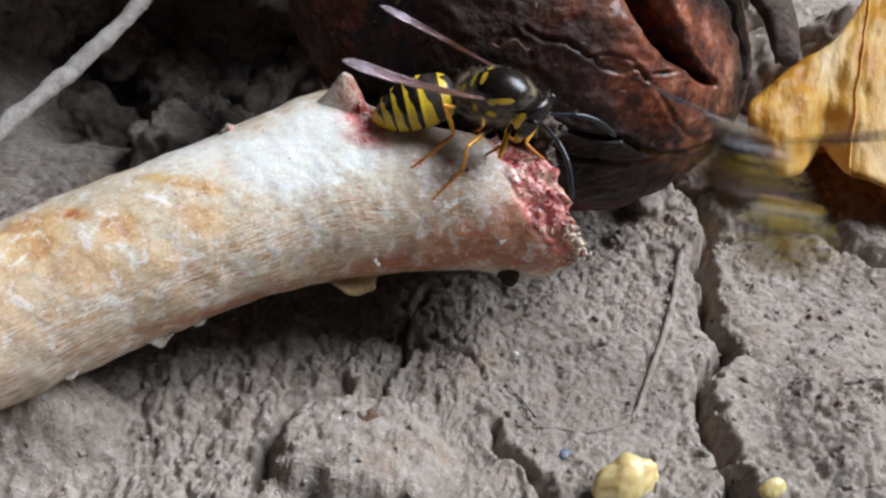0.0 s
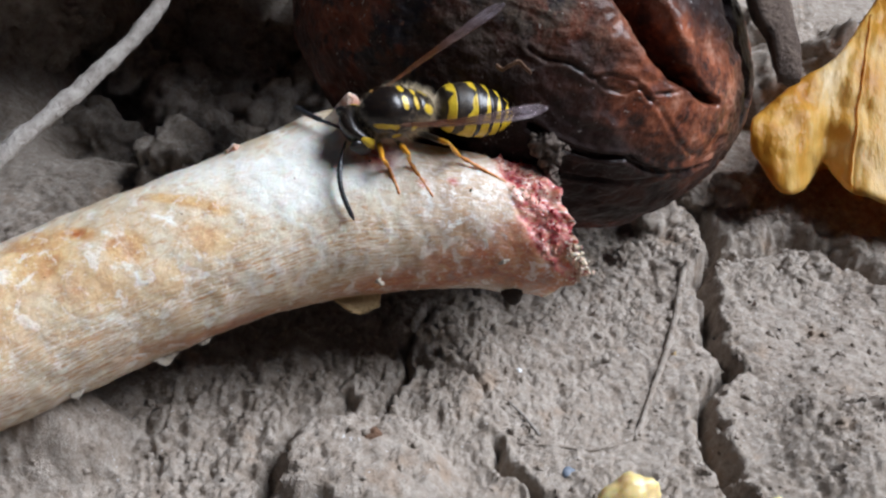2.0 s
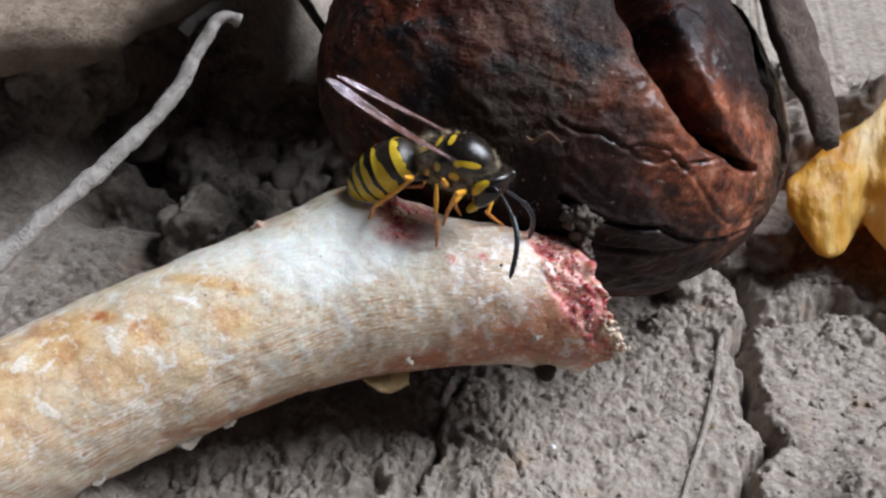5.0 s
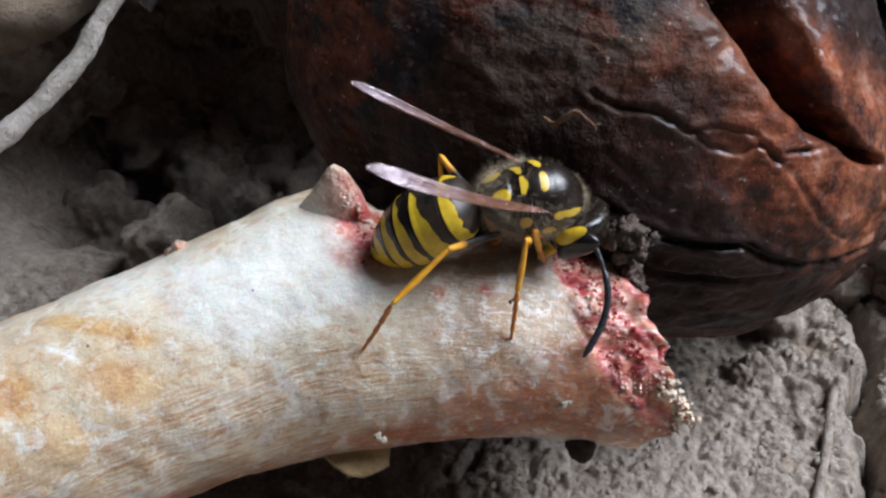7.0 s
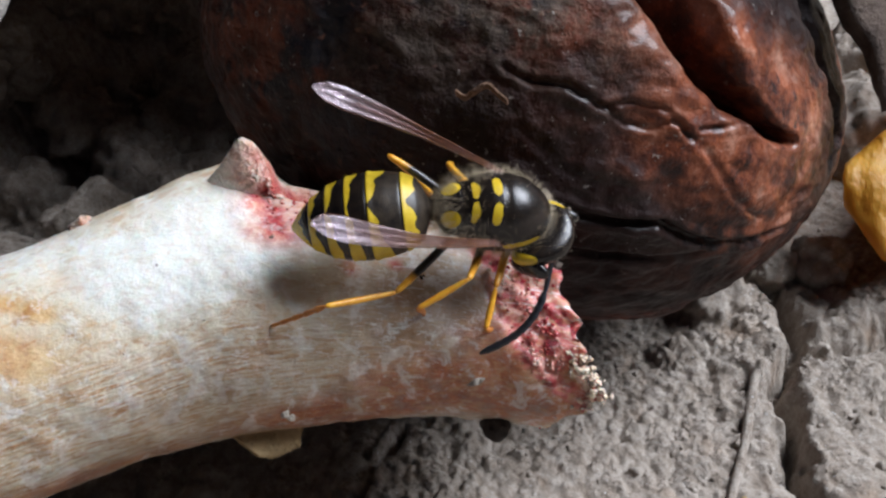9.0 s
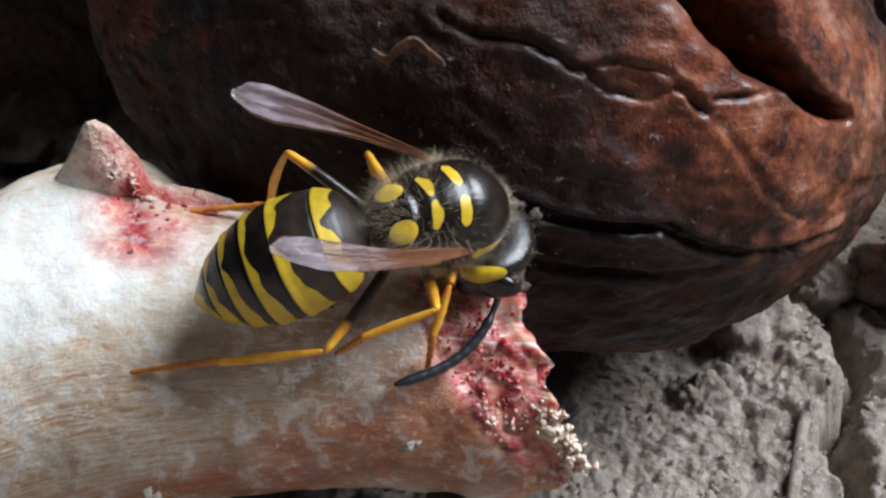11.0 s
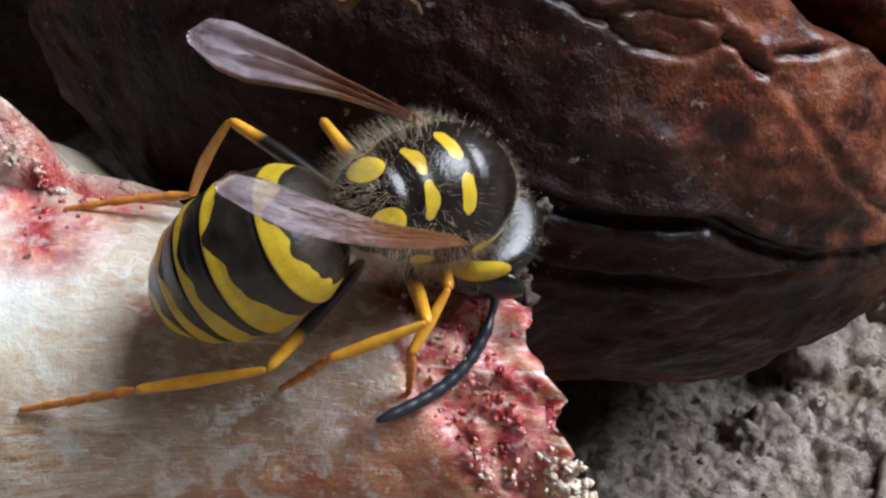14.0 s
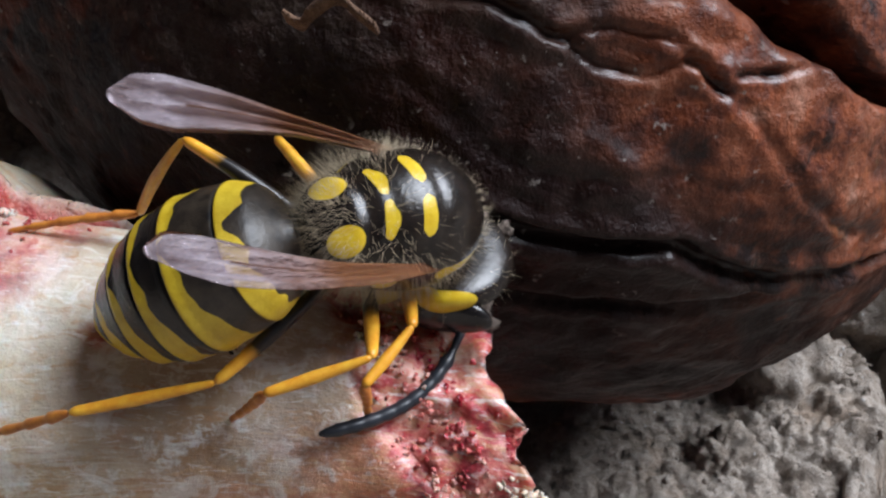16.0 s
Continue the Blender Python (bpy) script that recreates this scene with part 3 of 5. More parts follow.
def dress_bone():
    """What hangs on the bone: torn meat, splinters, skin flaps and crumbs."""
    rng = np.random.default_rng(5)
    low = curve([(-0.86, 0.27, 1.96), (-0.66, 0.33, 1.94), (-0.5, 0.42, 1.90), (-0.33, 0.50, 1.84), (-0.15, 0.56, 1.76)], 28)
    high = curve([(-0.86, 0.25, 2.10), (-0.71, 0.28, 2.29), (-0.63, 0.30, 2.42), (-0.575, 0.33, 2.36), (-0.49, 0.40, 2.13), (-0.31, 0.50, 2.02), (-0.13, 0.57, 1.86)], 28)
    fin = np.stack([low * (1 - f) + high * f + np.array([0.03, -0.07, 0.0]) * math.sin(f * math.pi) for f in np.linspace(0, 1, 14)], 0)
    fin = fin + 0.02 * fbm(66, fin.reshape(-1, 3), 6, 3).reshape(fin.shape[:2])[..., None]
    blade = sheet("splinter", fin, 0.05)
    raw = np.zeros((14, 28))
    raw[:, :] = step(0.30, 0.52, np.linspace(0, 1, 28))[None] * step(1.05, 0.75, np.linspace(0, 1, 14))[:, None]
    blade.attributes.new("raw", "FLOAT", "POINT").data.foreach_set("value", np.tile(raw.ravel(), 2).astype(np.float32))
    part("splinter", blade, FLESH, bone, "raised pinkish splinter of bone")
    spots = []
    m = len(RIM)
    for _ in range(800):
        a = rng.uniform(-0.3, 2.0)
        near = np.abs(BONE_X - ((skin_end(np.array([a]))[0] + 0.03) * (1 - (f := rng.uniform(0, 1) ** 0.8)) + bone_end(np.array([a]))[0] * f)) + 0.4 * np.abs((BONE_TH - a + np.pi) % (2 * np.pi) - np.pi)
        q = BONE_ALL[int(near.argmin())]
        spots.append((*(q + rng.normal(size=3) * 0.007), rng.uniform(0.003, 0.010)))
    for _ in range(500):
        a = rng.uniform(-1.8, 3.6)
        p = RIM[int(a / (2 * np.pi) * m) % m]
        f = rng.uniform(0, 0.9)
        q = p * (1 - f) + RIM_MID * f - RIM_WAY * (0.02 + 0.25 * math.sin(min(1, f * 1.6) * math.pi / 2)) + rng.normal(size=3) * 0.012
        spots.append((*q, rng.uniform(0.004, 0.011)))
    part("torn_meat", lumps("torn_meat", 61, spots, 7, 9, 0.55, 2.0, (0.6, 1.4)), MEAT, bone, "wet red and pink torn meat")["kind"] = "stuff"
    spots = []
    for _ in range(120):
        x, y = -0.42 + 0.07 * rng.normal(), 0.30 + 0.09 * rng.normal()
        d = np.hypot(BONE_SKIN[:, 0] - x, BONE_SKIN[:, 1] - y) - BONE_SKIN[:, 2] * 0.3
        q = BONE_SKIN[int(d.argmin())]
        spots.append((q[0], q[1], q[2] - 0.004, rng.uniform(0.003, 0.009)))
    for _ in range(160):
        i, j = int(27 * rng.uniform(0.42, 1)), int(13 * rng.uniform(0.1, 0.8))
        spots.append((*(fin[j, i] + np.array([0.01, -0.035, 0.012]) + rng.normal(size=3) * 0.006), rng.uniform(0.004, 0.010)))
    part("torn_meat", lumps("torn_meat", 62, spots, 6, 8, 0.9, 2.4, (0.5, 1.8)), MEAT, bone, "dark red shreds of meat")["kind"] = "stuff"
    spots = []
    for _ in range(260):
        a = rng.uniform(1.75, 2.35)
        p = RIM[int(a / (2 * np.pi) * m) % m]
        spots.append((*(p + RIM_WAY * rng.uniform(-0.08, 0.015) + rng.normal(size=3) * 0.012), rng.uniform(0.005, 0.015)))
    part("crumbled_bone", lumps("crumbled_bone", 63, spots, 12, 16, 0.5, 1.6, (0.5, 1.3)), CRUMB, bone, "pale crumbling bone at the tip")["kind"] = "stuff"
    flap = np.stack([curve([(-0.66, -0.30, 1.08), (-0.45, -0.24, 1.03), (-0.22, -0.18, 1.05)], 16) * np.array([1 - 0.2 * k, 1, 1]) + np.array([-0.08 * k, -0.055 * k, -0.075 * k]) * (1 - 0.12 * k) for k in range(4)], 0)
    part("skin_flap", sheet("skin_flap", flap + 0.01 * fbm(67, flap.reshape(-1, 3), 8, 2).reshape(flap.shape[:2])[..., None], 0.02), FLAP, bone, "thin tan flap of dried skin")
    for a, c, w, h in (((-1.66, -1.10, 0.85), (0.02, -0.035, -0.035), 0.09, 4), ((-2.12, -1.52, 0.84), (0.02, -0.03, -0.03), 0.05, 3), ((-1.42, -0.93, 0.90), (0.02, -0.025, -0.02), 0.05, 3)):
        line = curve([np.array(a) + (-w, -w * 0.8, 0), np.array(a) + (0.0, -0.03, -0.01), np.array(a) + (w, w * 0.8, 0.02)], 12)
        grid = np.stack([line + np.array(c) * k * (0.5 + 0.5 * np.sin(np.linspace(0, np.pi, 12)))[:, None] for k in np.linspace(-1.2, 1, h + 2)], 0)
        grid = grid + 0.03 * fbm(int(-a[0] * 100), grid.reshape(-1, 3), 14, 2).reshape(grid.shape[:2])[..., None] * np.array([0.4, 1, 1])
        part("skin_flap", sheet("skin_flap", grid, 0.012), PALE, bone, "whitish shred of skin")
    part("crumb", lumps("crumb", 71, [(-0.20, -0.50, 1.36, 0.024), (-0.18, -0.48, 1.32, 0.018), (-0.22, -0.48, 1.33, 0.014)], rough=0.5), PALE, bone)
    part("crumb", lumps("crumb", 72, [(0.655, -0.07, 1.37, 0.026), (0.69, -0.065, 1.39, 0.015), (0.63, -0.065, 1.35, 0.013)], rough=0.6), PALE, bone)
    part("crumb", lumps("crumb", 73, [(-1.41, -0.04, 2.0, 0.045), (-1.45, -0.05, 1.98, 0.03), (-1.35, -0.02, 2.0, 0.025)], rough=0.6), FLESH, bone)
    part("crumb", lumps("crumb", 74, [(0.345, 0.095, 1.85, 0.024)], 12, 16), SEED, bone, "tiny black grain")
    spots = [(0.88 + rng.normal() * 0.045, 0.50 + k * 0.07 + rng.normal() * 0.03, 1.72 + 0.38 * k + rng.normal() * 0.02, rng.uniform(0.012, 0.034)) for k in np.linspace(0, 1, 110)]
    spots += [(0.84 + rng.normal() * 0.06, 0.56 + rng.normal() * 0.03, 2.05 + rng.normal() * 0.04, rng.uniform(0.012, 0.032)) for _ in range(40)]
    tagged(part("soil_clump", lumps("soil_clump", 75, spots, 9, 12, 0.9, 2.4, (0.5, 1.5)), CLUMP), "small dark clump of soil stuck to the meat", "soil", kind="stuff")
    tagged(part("seed", lumps("seed", 76, [(0.75, 0.06, 0.955, 0.10)], 20, 28, 0.25, 1.2), SEED), "small dark brown seed under the bone's tip", "seed")


CRUMB = plain("bone_crumb", (0.88, 0.66, 0.52), 0.6, Subsurface_Weight=0.3, Subsurface_Radius=(0.0002, 0.0001, 0.00006), Subsurface_Scale=1.0)
FLESH = flesh_material()
FLAP = twig_material("tan_skin", (0.45, 0.30, 0.14), (0.62, 0.46, 0.24))
PALE = twig_material("pale_skin", (0.46, 0.38, 0.29), (0.64, 0.58, 0.50))
SEED = twig_material("dark_seed", (0.025, 0.014, 0.010), (0.07, 0.045, 0.03))
CLUMP = twig_material("dark_clump", (0.07, 0.05, 0.04), (0.26, 0.20, 0.16))
dress_bone()

# ---- walnut ----
NUT_CENTRE = (0.48, 2.46, 1.95)
NUT_AXES = (2.17, 1.9, 1.58)
NUT_TURN = Matrix(((0.86, -0.38, 0.33), (0.32, 0.92, 0.24), (-0.40, -0.10, 0.91)))


def sphere_line(pairs):
    """Unit directions from pairs of degrees: from the nut's tip, and round it."""
    out = []
    for a, b in pairs:
        a, b = radians(a), radians(b)
        out.append((math.cos(a), math.sin(a) * math.cos(b), math.sin(a) * math.sin(b)))
    return np.array(out)


NUT_FOLDS = [
    (0.016, 0.010, [(109.7, 166.5), (105.2, 167.1), (101.1, 165.7), (97.2, 166.6), (94.2, 167.0), (91.1, 168.8), (87.3, 168.1), (84.5, 165.2)]),
    (0.014, 0.008, [(94.8, 166.3), (91.2, 164.2), (86.8, 163.7), (83.9, 165.1), (80.8, 167.5)]),
    (0.015, 0.007, [(80.5, 165.4), (76.4, 163.4), (71.0, 160.1)]),
    (0.008, 0.012, [(83.9, 165.1), (78.4, 168.6), (73.4, 172.0), (70.3, 175.6), (62, 179)]),
    (0.034, 0.015, [(103, 186), (96.0, 187.8), (90.3, 187.5), (84.0, 186.8), (80.2, 185.4), (76.8, 186.9), (70.8, 188.0), (61.4, 185.9), (52, 183)]),
    (0.020, 0.014, [(93, 196), (84.9, 195.8), (77.3, 194.1), (69.5, 190.6), (59.1, 186.8)]),
    (0.005, 0.016, [(104.7, 176.0), (97.5, 180.3), (90.6, 180.6), (84.2, 178.0), (76, 177)]),
    (0.006, 0.012, [(111.5, 156.3), (106.8, 158.5), (101.0, 155.9), (96.4, 149.8)]),
    (0.006, 0.016, [(130.5, 170.8), (122.9, 172.6), (117.0, 169.1), (113.9, 161.8)]),
]


def build_nut():
    n, m = 420, 640
    d, faces = ball(n, m)
    warp = d + 0.012 * np.stack([fbm(170 + k, d, 7, 3) for k in range(3)], 1)
    r = 1 + 0.018 * fbm(70, d, 1.8, 3) + 0.010 * fbm(75, d, 6, 3) + 0.005 * fbm(77, d, 15, 3) + 0.0022 * fbm(79, d, 40, 2)
    ridge = 1 - np.abs(fbm(82, warp * np.array([0.6, 1, 1]), 5.0, 3))
    r -= 0.003 * step(0.72, 1.0, ridge)
    for deep, wide, pairs in NUT_FOLDS:
        q = line_distance(warp, sphere_line(pairs))
        r -= deep * np.exp(-((q / wide) ** 2)) - 0.35 * deep * np.exp(-(((q - 2.3 * wide) / (1.3 * wide)) ** 2))
    # the husk has split: two clefts from the top down to the tip
    q = line_distance(d + 1.6 * (warp - d), sphere_line([(100, 96), (96.8, 116.5), (95.7, 128.0), (90.4, 140.0), (82.6, 150.0), (74.7, 157.3), (60.6, 161.0)]))
    wide = np.interp(np.degrees(np.arccos(d[:, 0])), [60, 75, 85, 97], [0.012, 0.03, 0.062, 0.085])
    r -= 0.30 * np.exp(-((q / (1.15 * wide)) ** 2.4))
    q = line_distance(d + 0.5 * (warp - d), sphere_line([(67.2, 97.4), (61.4, 110.3), (58.2, 127.3), (49.3, 141.6), (38, 152.0)]))
    r -= 0.10 * np.exp(-((q / 0.03) ** 4))
    # the beak at the tip
    r += 0.05 * np.exp(-((np.degrees(np.arccos(d[:, 0])) / 14) ** 2))
    v = d * np.array(NUT_AXES) * r[:, None] @ np.array(NUT_TURN).T + np.array(NUT_CENTRE)
    # dust lies on the top and left; the tip's patch is painted sheen
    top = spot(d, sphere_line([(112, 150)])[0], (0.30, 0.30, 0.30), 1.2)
    dust_sheen = np.clip(0.8 * top + 0.30 * spot(d, sphere_line([(138, 176)])[0], (0.34, 0.34, 0.34), 1.0) + 0.55 * spot(d, sphere_line([(36, 160)])[0], (0.38, 0.38, 0.38), 1.0), 0, 1)
    nut = tagged(new("walnut"), "dark brown wrinkled walnut in its split dried husk", "walnut")
    # husk's reddish end, with its sunlit brightness put into the colour
    lit_russet = np.clip(spot(d, sphere_line([(72, 160)])[0], (0.46, 0.46, 0.46), 0.8) + 0.35 * fbm(72, d, 3.5, 3), 0, 1)
    # dark blotches, spread over the front to paint its shaded side
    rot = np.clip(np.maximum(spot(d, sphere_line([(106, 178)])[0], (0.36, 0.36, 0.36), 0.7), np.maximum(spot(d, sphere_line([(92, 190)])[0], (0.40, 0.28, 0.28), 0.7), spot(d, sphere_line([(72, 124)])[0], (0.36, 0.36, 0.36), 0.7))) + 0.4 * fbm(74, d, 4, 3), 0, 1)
    part("husk", mesh_of("husk", v, faces, dust_sheen=dust_sheen, lit_russet=lit_russet, rot=rot), NUT, nut)
    a = curve([(1.55, 3.35, 3.75), (2.01, 2.77, 3.11), (2.19, 2.47, 2.85), (2.44, 2.23, 2.47), (2.67, 2.04, 2.06)], 30)
    b = curve([(1.95, 3.75, 3.55), (2.27, 3.25, 3.02), (2.52, 2.92, 2.66), (2.68, 2.60, 2.34), (2.72, 2.08, 2.02)], 30)
    grid = np.stack([a * (1 - f) + b * f + np.array([0.10, -0.02, 0.06]) * math.sin(f * math.pi) for f in np.linspace(0, 1, 9)], 1)
    grid = grid + 0.02 * fbm(90, grid.reshape(-1, 3), 4, 3).reshape(grid.shape[:2])[..., None]
    part("husk_flap", sheet("husk_flap", grid, 0.13), HUSK, nut, "grey-brown flap of split husk")
    line = curve([(0.40, 0.61, 2.63), (0.45, 0.60, 2.61), (0.49, 0.58, 2.65), (0.56, 0.60, 2.69), (0.61, 0.62, 2.64), (0.66, 0.62, 2.60)], 26)
    chip = np.stack([line + np.array([0, -0.012, 0.02]) * k for k in (-1, 0, 1)], 0)
    tagged(part("plant_scrap", sheet("plant_scrap", chip, 0.012), HUSK_PALE), "curled brown plant scrap on the walnut", "plant scrap")


build_nut()

# ---- leaf, twigs, clods ----
def tube(name, line, radii, sides=14, seed=0, rough=0.0):
    """A round stem along a line in centimetres."""
    line, radii = np.array(line, float), np.array(radii, float)
    tan = np.gradient(line, axis=0)
    tan /= np.linalg.norm(tan, axis=1)[:, None]
    e1 = np.cross(tan, (0.13, 0.41, 0.9))
    e1 /= np.linalg.norm(e1, axis=1)[:, None]
    e2 = np.cross(tan, e1)
    th = np.linspace(0, 2 * np.pi, sides, endpoint=False)
    out = (e1[:, None] * np.cos(th)[None, :, None] + e2[:, None] * np.sin(th)[None, :, None])
    v = (line[:, None] + radii[:, None, None] * out).reshape(-1, 3)
    v = v + out.reshape(-1, 3) * (rough * fbm(seed, v, 9, 3))[:, None]
    n = len(line)
    return mesh_of(name, v, grid_faces(n, sides, True) + [tuple(range(sides)), tuple(range((n - 1) * sides, n * sides))])


def build_leaf():
    top = curve([(2.55, 2.42, 1.50), (2.92, 2.88, 1.68), (3.3, 3.32, 1.77), (3.71, 4.15, 2.0), (4.1, 4.85, 2.17), (4.97, 5.22, 2.31)], 70)
    lip = curve([(2.55, 2.10, 1.36), (2.82, 1.85, 1.14), (3.05, 1.98, 1.10), (3.25, 2.39, 1.17), (3.45, 2.02, 1.13), (3.63, 1.95, 1.12), (4.01, 1.97, 1.0), (4.82, 2.08, 0.84)], 70)
    low = curve([(2.85, 3.30, 0.45), (3.18, 3.35, 0.30), (3.52, 3.4, 0.2), (3.96, 3.4, 0.15), (4.35, 3.4, 0.1), (5.23, 3.4, 0.0)], 70)
    rows = []
    for f in np.linspace(0, 1, 34):
        rows.append(top * (1 - f) + lip * f + np.array([-0.05, -0.08, 0.12]) * math.sin(f * math.pi) ** 0.8)
    for f in np.linspace(0.08, 1, 16):
        rows.append(lip * (1 - f) + low * f + np.array([0.1, 0.22, 0.0]) * math.sin(f * math.pi))
    grid = np.array(rows) * 1.11 + np.array([-0.02, 0.667, -0.703])
    flat = grid.reshape(-1, 3)
    u = np.tile(np.linspace(0, 1, 70), len(rows))
    wave = 0.09 * fbm(120, flat, 1.9, 4) + 0.006 * np.sin(u * 75 + 3 * fbm(121, flat, 1, 2))
    grid = grid + (wave[:, None] * np.array([0.1, -0.7, 0.6])).reshape(grid.shape)
    leaf = tagged(new("fallen_leaf"), "curled yellow fallen leaf lying on the soil", "leaf")
    part("blade", sheet("blade", grid, 0.022), LEAF, leaf)
    rib = grid[2:46, 40] + np.array([0, -0.02, 0.02])
    part("midrib", tube("midrib", rib, np.full(len(rib), 0.012), 10), LEAF, leaf, "pale midrib")


def build_twigs():
    line = curve([(-5.2, -4.6, 0.3), (-4.0, -3.1, 1.25), (-3.3, -1.95, 1.92), (-2.96, -1.34, 2.11), (-2.66, -0.62, 2.31), (-2.44, -0.12, 2.46), (-2.21, 0.42, 2.67), (-2.11, 0.79, 2.9), (-2.03, 1.02, 3.06), (-1.95, 1.1, 3.08), (-1.87, 1.11, 3.05)], 150)
    r = np.interp(np.linspace(0, 1, 150), [0, 0.5, 0.93, 0.97, 1], [0.085, 0.060, 0.044, 0.054, 0.042])
    tagged(part("twig", tube("twig", line, r, 18, 130, 0.013), TWIG), "thin crusty grey twig leaning over the soil", "twig")
    line = curve([(-3.17, 2.86, 2.03), (-3.09, 2.98, 2.13), (-2.86, 3.36, 2.26), (-2.67, 3.9, 2.44), (-2.3, 5.2, 0.8), (-2.0, 6.2, -1.4)], 60)
    tagged(part("twig", tube("twig", line, np.full(60, 0.055), 14, 131, 0.01), DARK_TWIG), "dark grey-brown twig leaning against the clods", "twig")
    line = curve([(2.26, 1.83, 0.02), (2.17, 1.0, 0.0), (2.01, 0.25, 0.0), (1.89, -0.22, -0.01), (1.6, -0.46, 0.0), (1.32, -0.54, 0.0), (1.0, -0.58, -0.03)], 60)
    line[:, 2] = ground_height(line[:, 0], line[:, 1]) + 0.004
    line[:, 2] = np.convolve(np.pad(line[:, 2], 4, "edge"), np.ones(9) / 9, "valid")
    tagged(part("dry_stem", tube("dry_stem", line, np.interp(np.linspace(0, 1, 60), [0, 0.5, 1], [0.036, 0.022, 0.010]), 10, 132, 0.006), SOIL), "thin soil-coated dry stem half sunk in the soil", "stem")
    line = curve([(0.84, -0.21, 0), (0.98, -0.34, 0), (1.13, -0.52, 0)], 24)
    line[:, 2] = ground_height(line[:, 0], line[:, 1]).mean() + 0.03
    tagged(part("dry_stem", tube("dry_stem", line, np.full(24, 0.011), 8, 133, 0.003), TWIG), "hair-thin grey dry stem on the soil", "stem")


def build_dead_leaf():
    """Its near edge shows; the unseen rest, added to shade the hollow, arches over it and leans on the back of the
    walnut.
    """
    front = curve([(-6.2, 1.2, 2.2), (-5.34, 1.49, 2.26), (-4.48, 1.91, 2.32), (-4.06, 2.1, 2.30), (-3.84, 2.29, 2.36), (-3.7, 2.5, 2.45), (-3.46, 2.85, 2.48), (-2.9, 3.15, 2.8), (-2.1, 3.2, 3.25), (-1.1, 3.25, 3.85), (0.3, 3.6, 4.3)], 80)
    back = curve([(-8.0, 8.5, 1.6), (-6.5, 9.6, 2.2), (-5.0, 10.2, 2.6), (-3.4, 10.5, 3.0), (-1.8, 10.5, 3.4), (-0.4, 10.2, 3.8), (0.8, 9.5, 4.0), (1.8, 8.4, 4.2), (2.4, 7.2, 4.4), (2.7, 6.0, 4.5), (2.7, 5.0, 4.6)], 80)
    rows = [front + np.array([0.1, 0.25, -0.45])] + [front * (1 - f) + back * f + np.array([0, 0, 0.25]) * math.sin(f * math.pi) for f in np.linspace(0, 1, 34)] + [back + np.array([0, 0.6, -1.0]), back + np.array([0, 1.0, -2.4])]
    grid = np.array(rows)
    grid = grid + 0.04 * fbm(140, grid.reshape(-1, 3), 2.2, 3).reshape(grid.shape[:2])[..., None]
    tagged(part("dead_leaf", sheet("dead_leaf", grid, 0.05), BARK), "stiff pale-brown dead leaf over the clods, its unseen rest added as shade", "leaf")


def build_clods():
    rng = np.random.default_rng(8)
    for k in range(64):
        x, y = rng.uniform(-6.2, -0.6), rng.uniform(1.7, 7.2)
        if x > -1.6 and y < 4.4:
            continue
        r = rng.uniform(0.18, 0.62)
        if x > -2.7 and y < 5.4:
            continue
        z = height_at(x, y) + r * 0.25
        d, f = ball(46, 64)
        shift = rng.uniform(-40, 40, 3)
        k1 = 1 + 0.42 * fbm(150, d + shift, 1.4, 4) + 0.09 * fbm(155, d + shift, 6, 3)
        v = d * (r * k1)[:, None] * rng.uniform(0.75, 1.15, 3)
        ob = tagged(part("soil_clod", mesh_of("soil_clod", v, f), SOIL), "rough grey-brown clod of dry soil", "soil", group="clods behind the bone")
        ob.location = cm((x, y, z))
    for x, y, r, z in ((2.75, 3.25, 0.24, 0.12), (2.35, 3.1, 0.2, 0.05), (1.7, 1.9, 0.18, -0.06), (2.0, 2.6, 0.3, -0.05), (3.3, 5.6, 0.55, 0.05), (4.3, 6.4, 0.7, 0.1), (3.2, 6.9, 0.5, 0.1), (5.2, 7.2, 0.8, 0.1), (4.7, 5.7, 0.4, 0.1), (2.6, 5.9, 0.4, 0.0)):
        d, f = ball(46, 64)
        k1 = 1 + 0.28 * fbm(160, d + x * 9, 1.5, 4) + 0.06 * fbm(165, d + x * 9, 7, 3)
        ob = tagged(part("soil_clod", mesh_of("soil_clod", d * (r * k1)[:, None], f), SOIL), "small grey clod of soil beside the walnut", "soil", group="clods beside the walnut")
        ob.location = cm((x, y, height_at(x, y) + z))


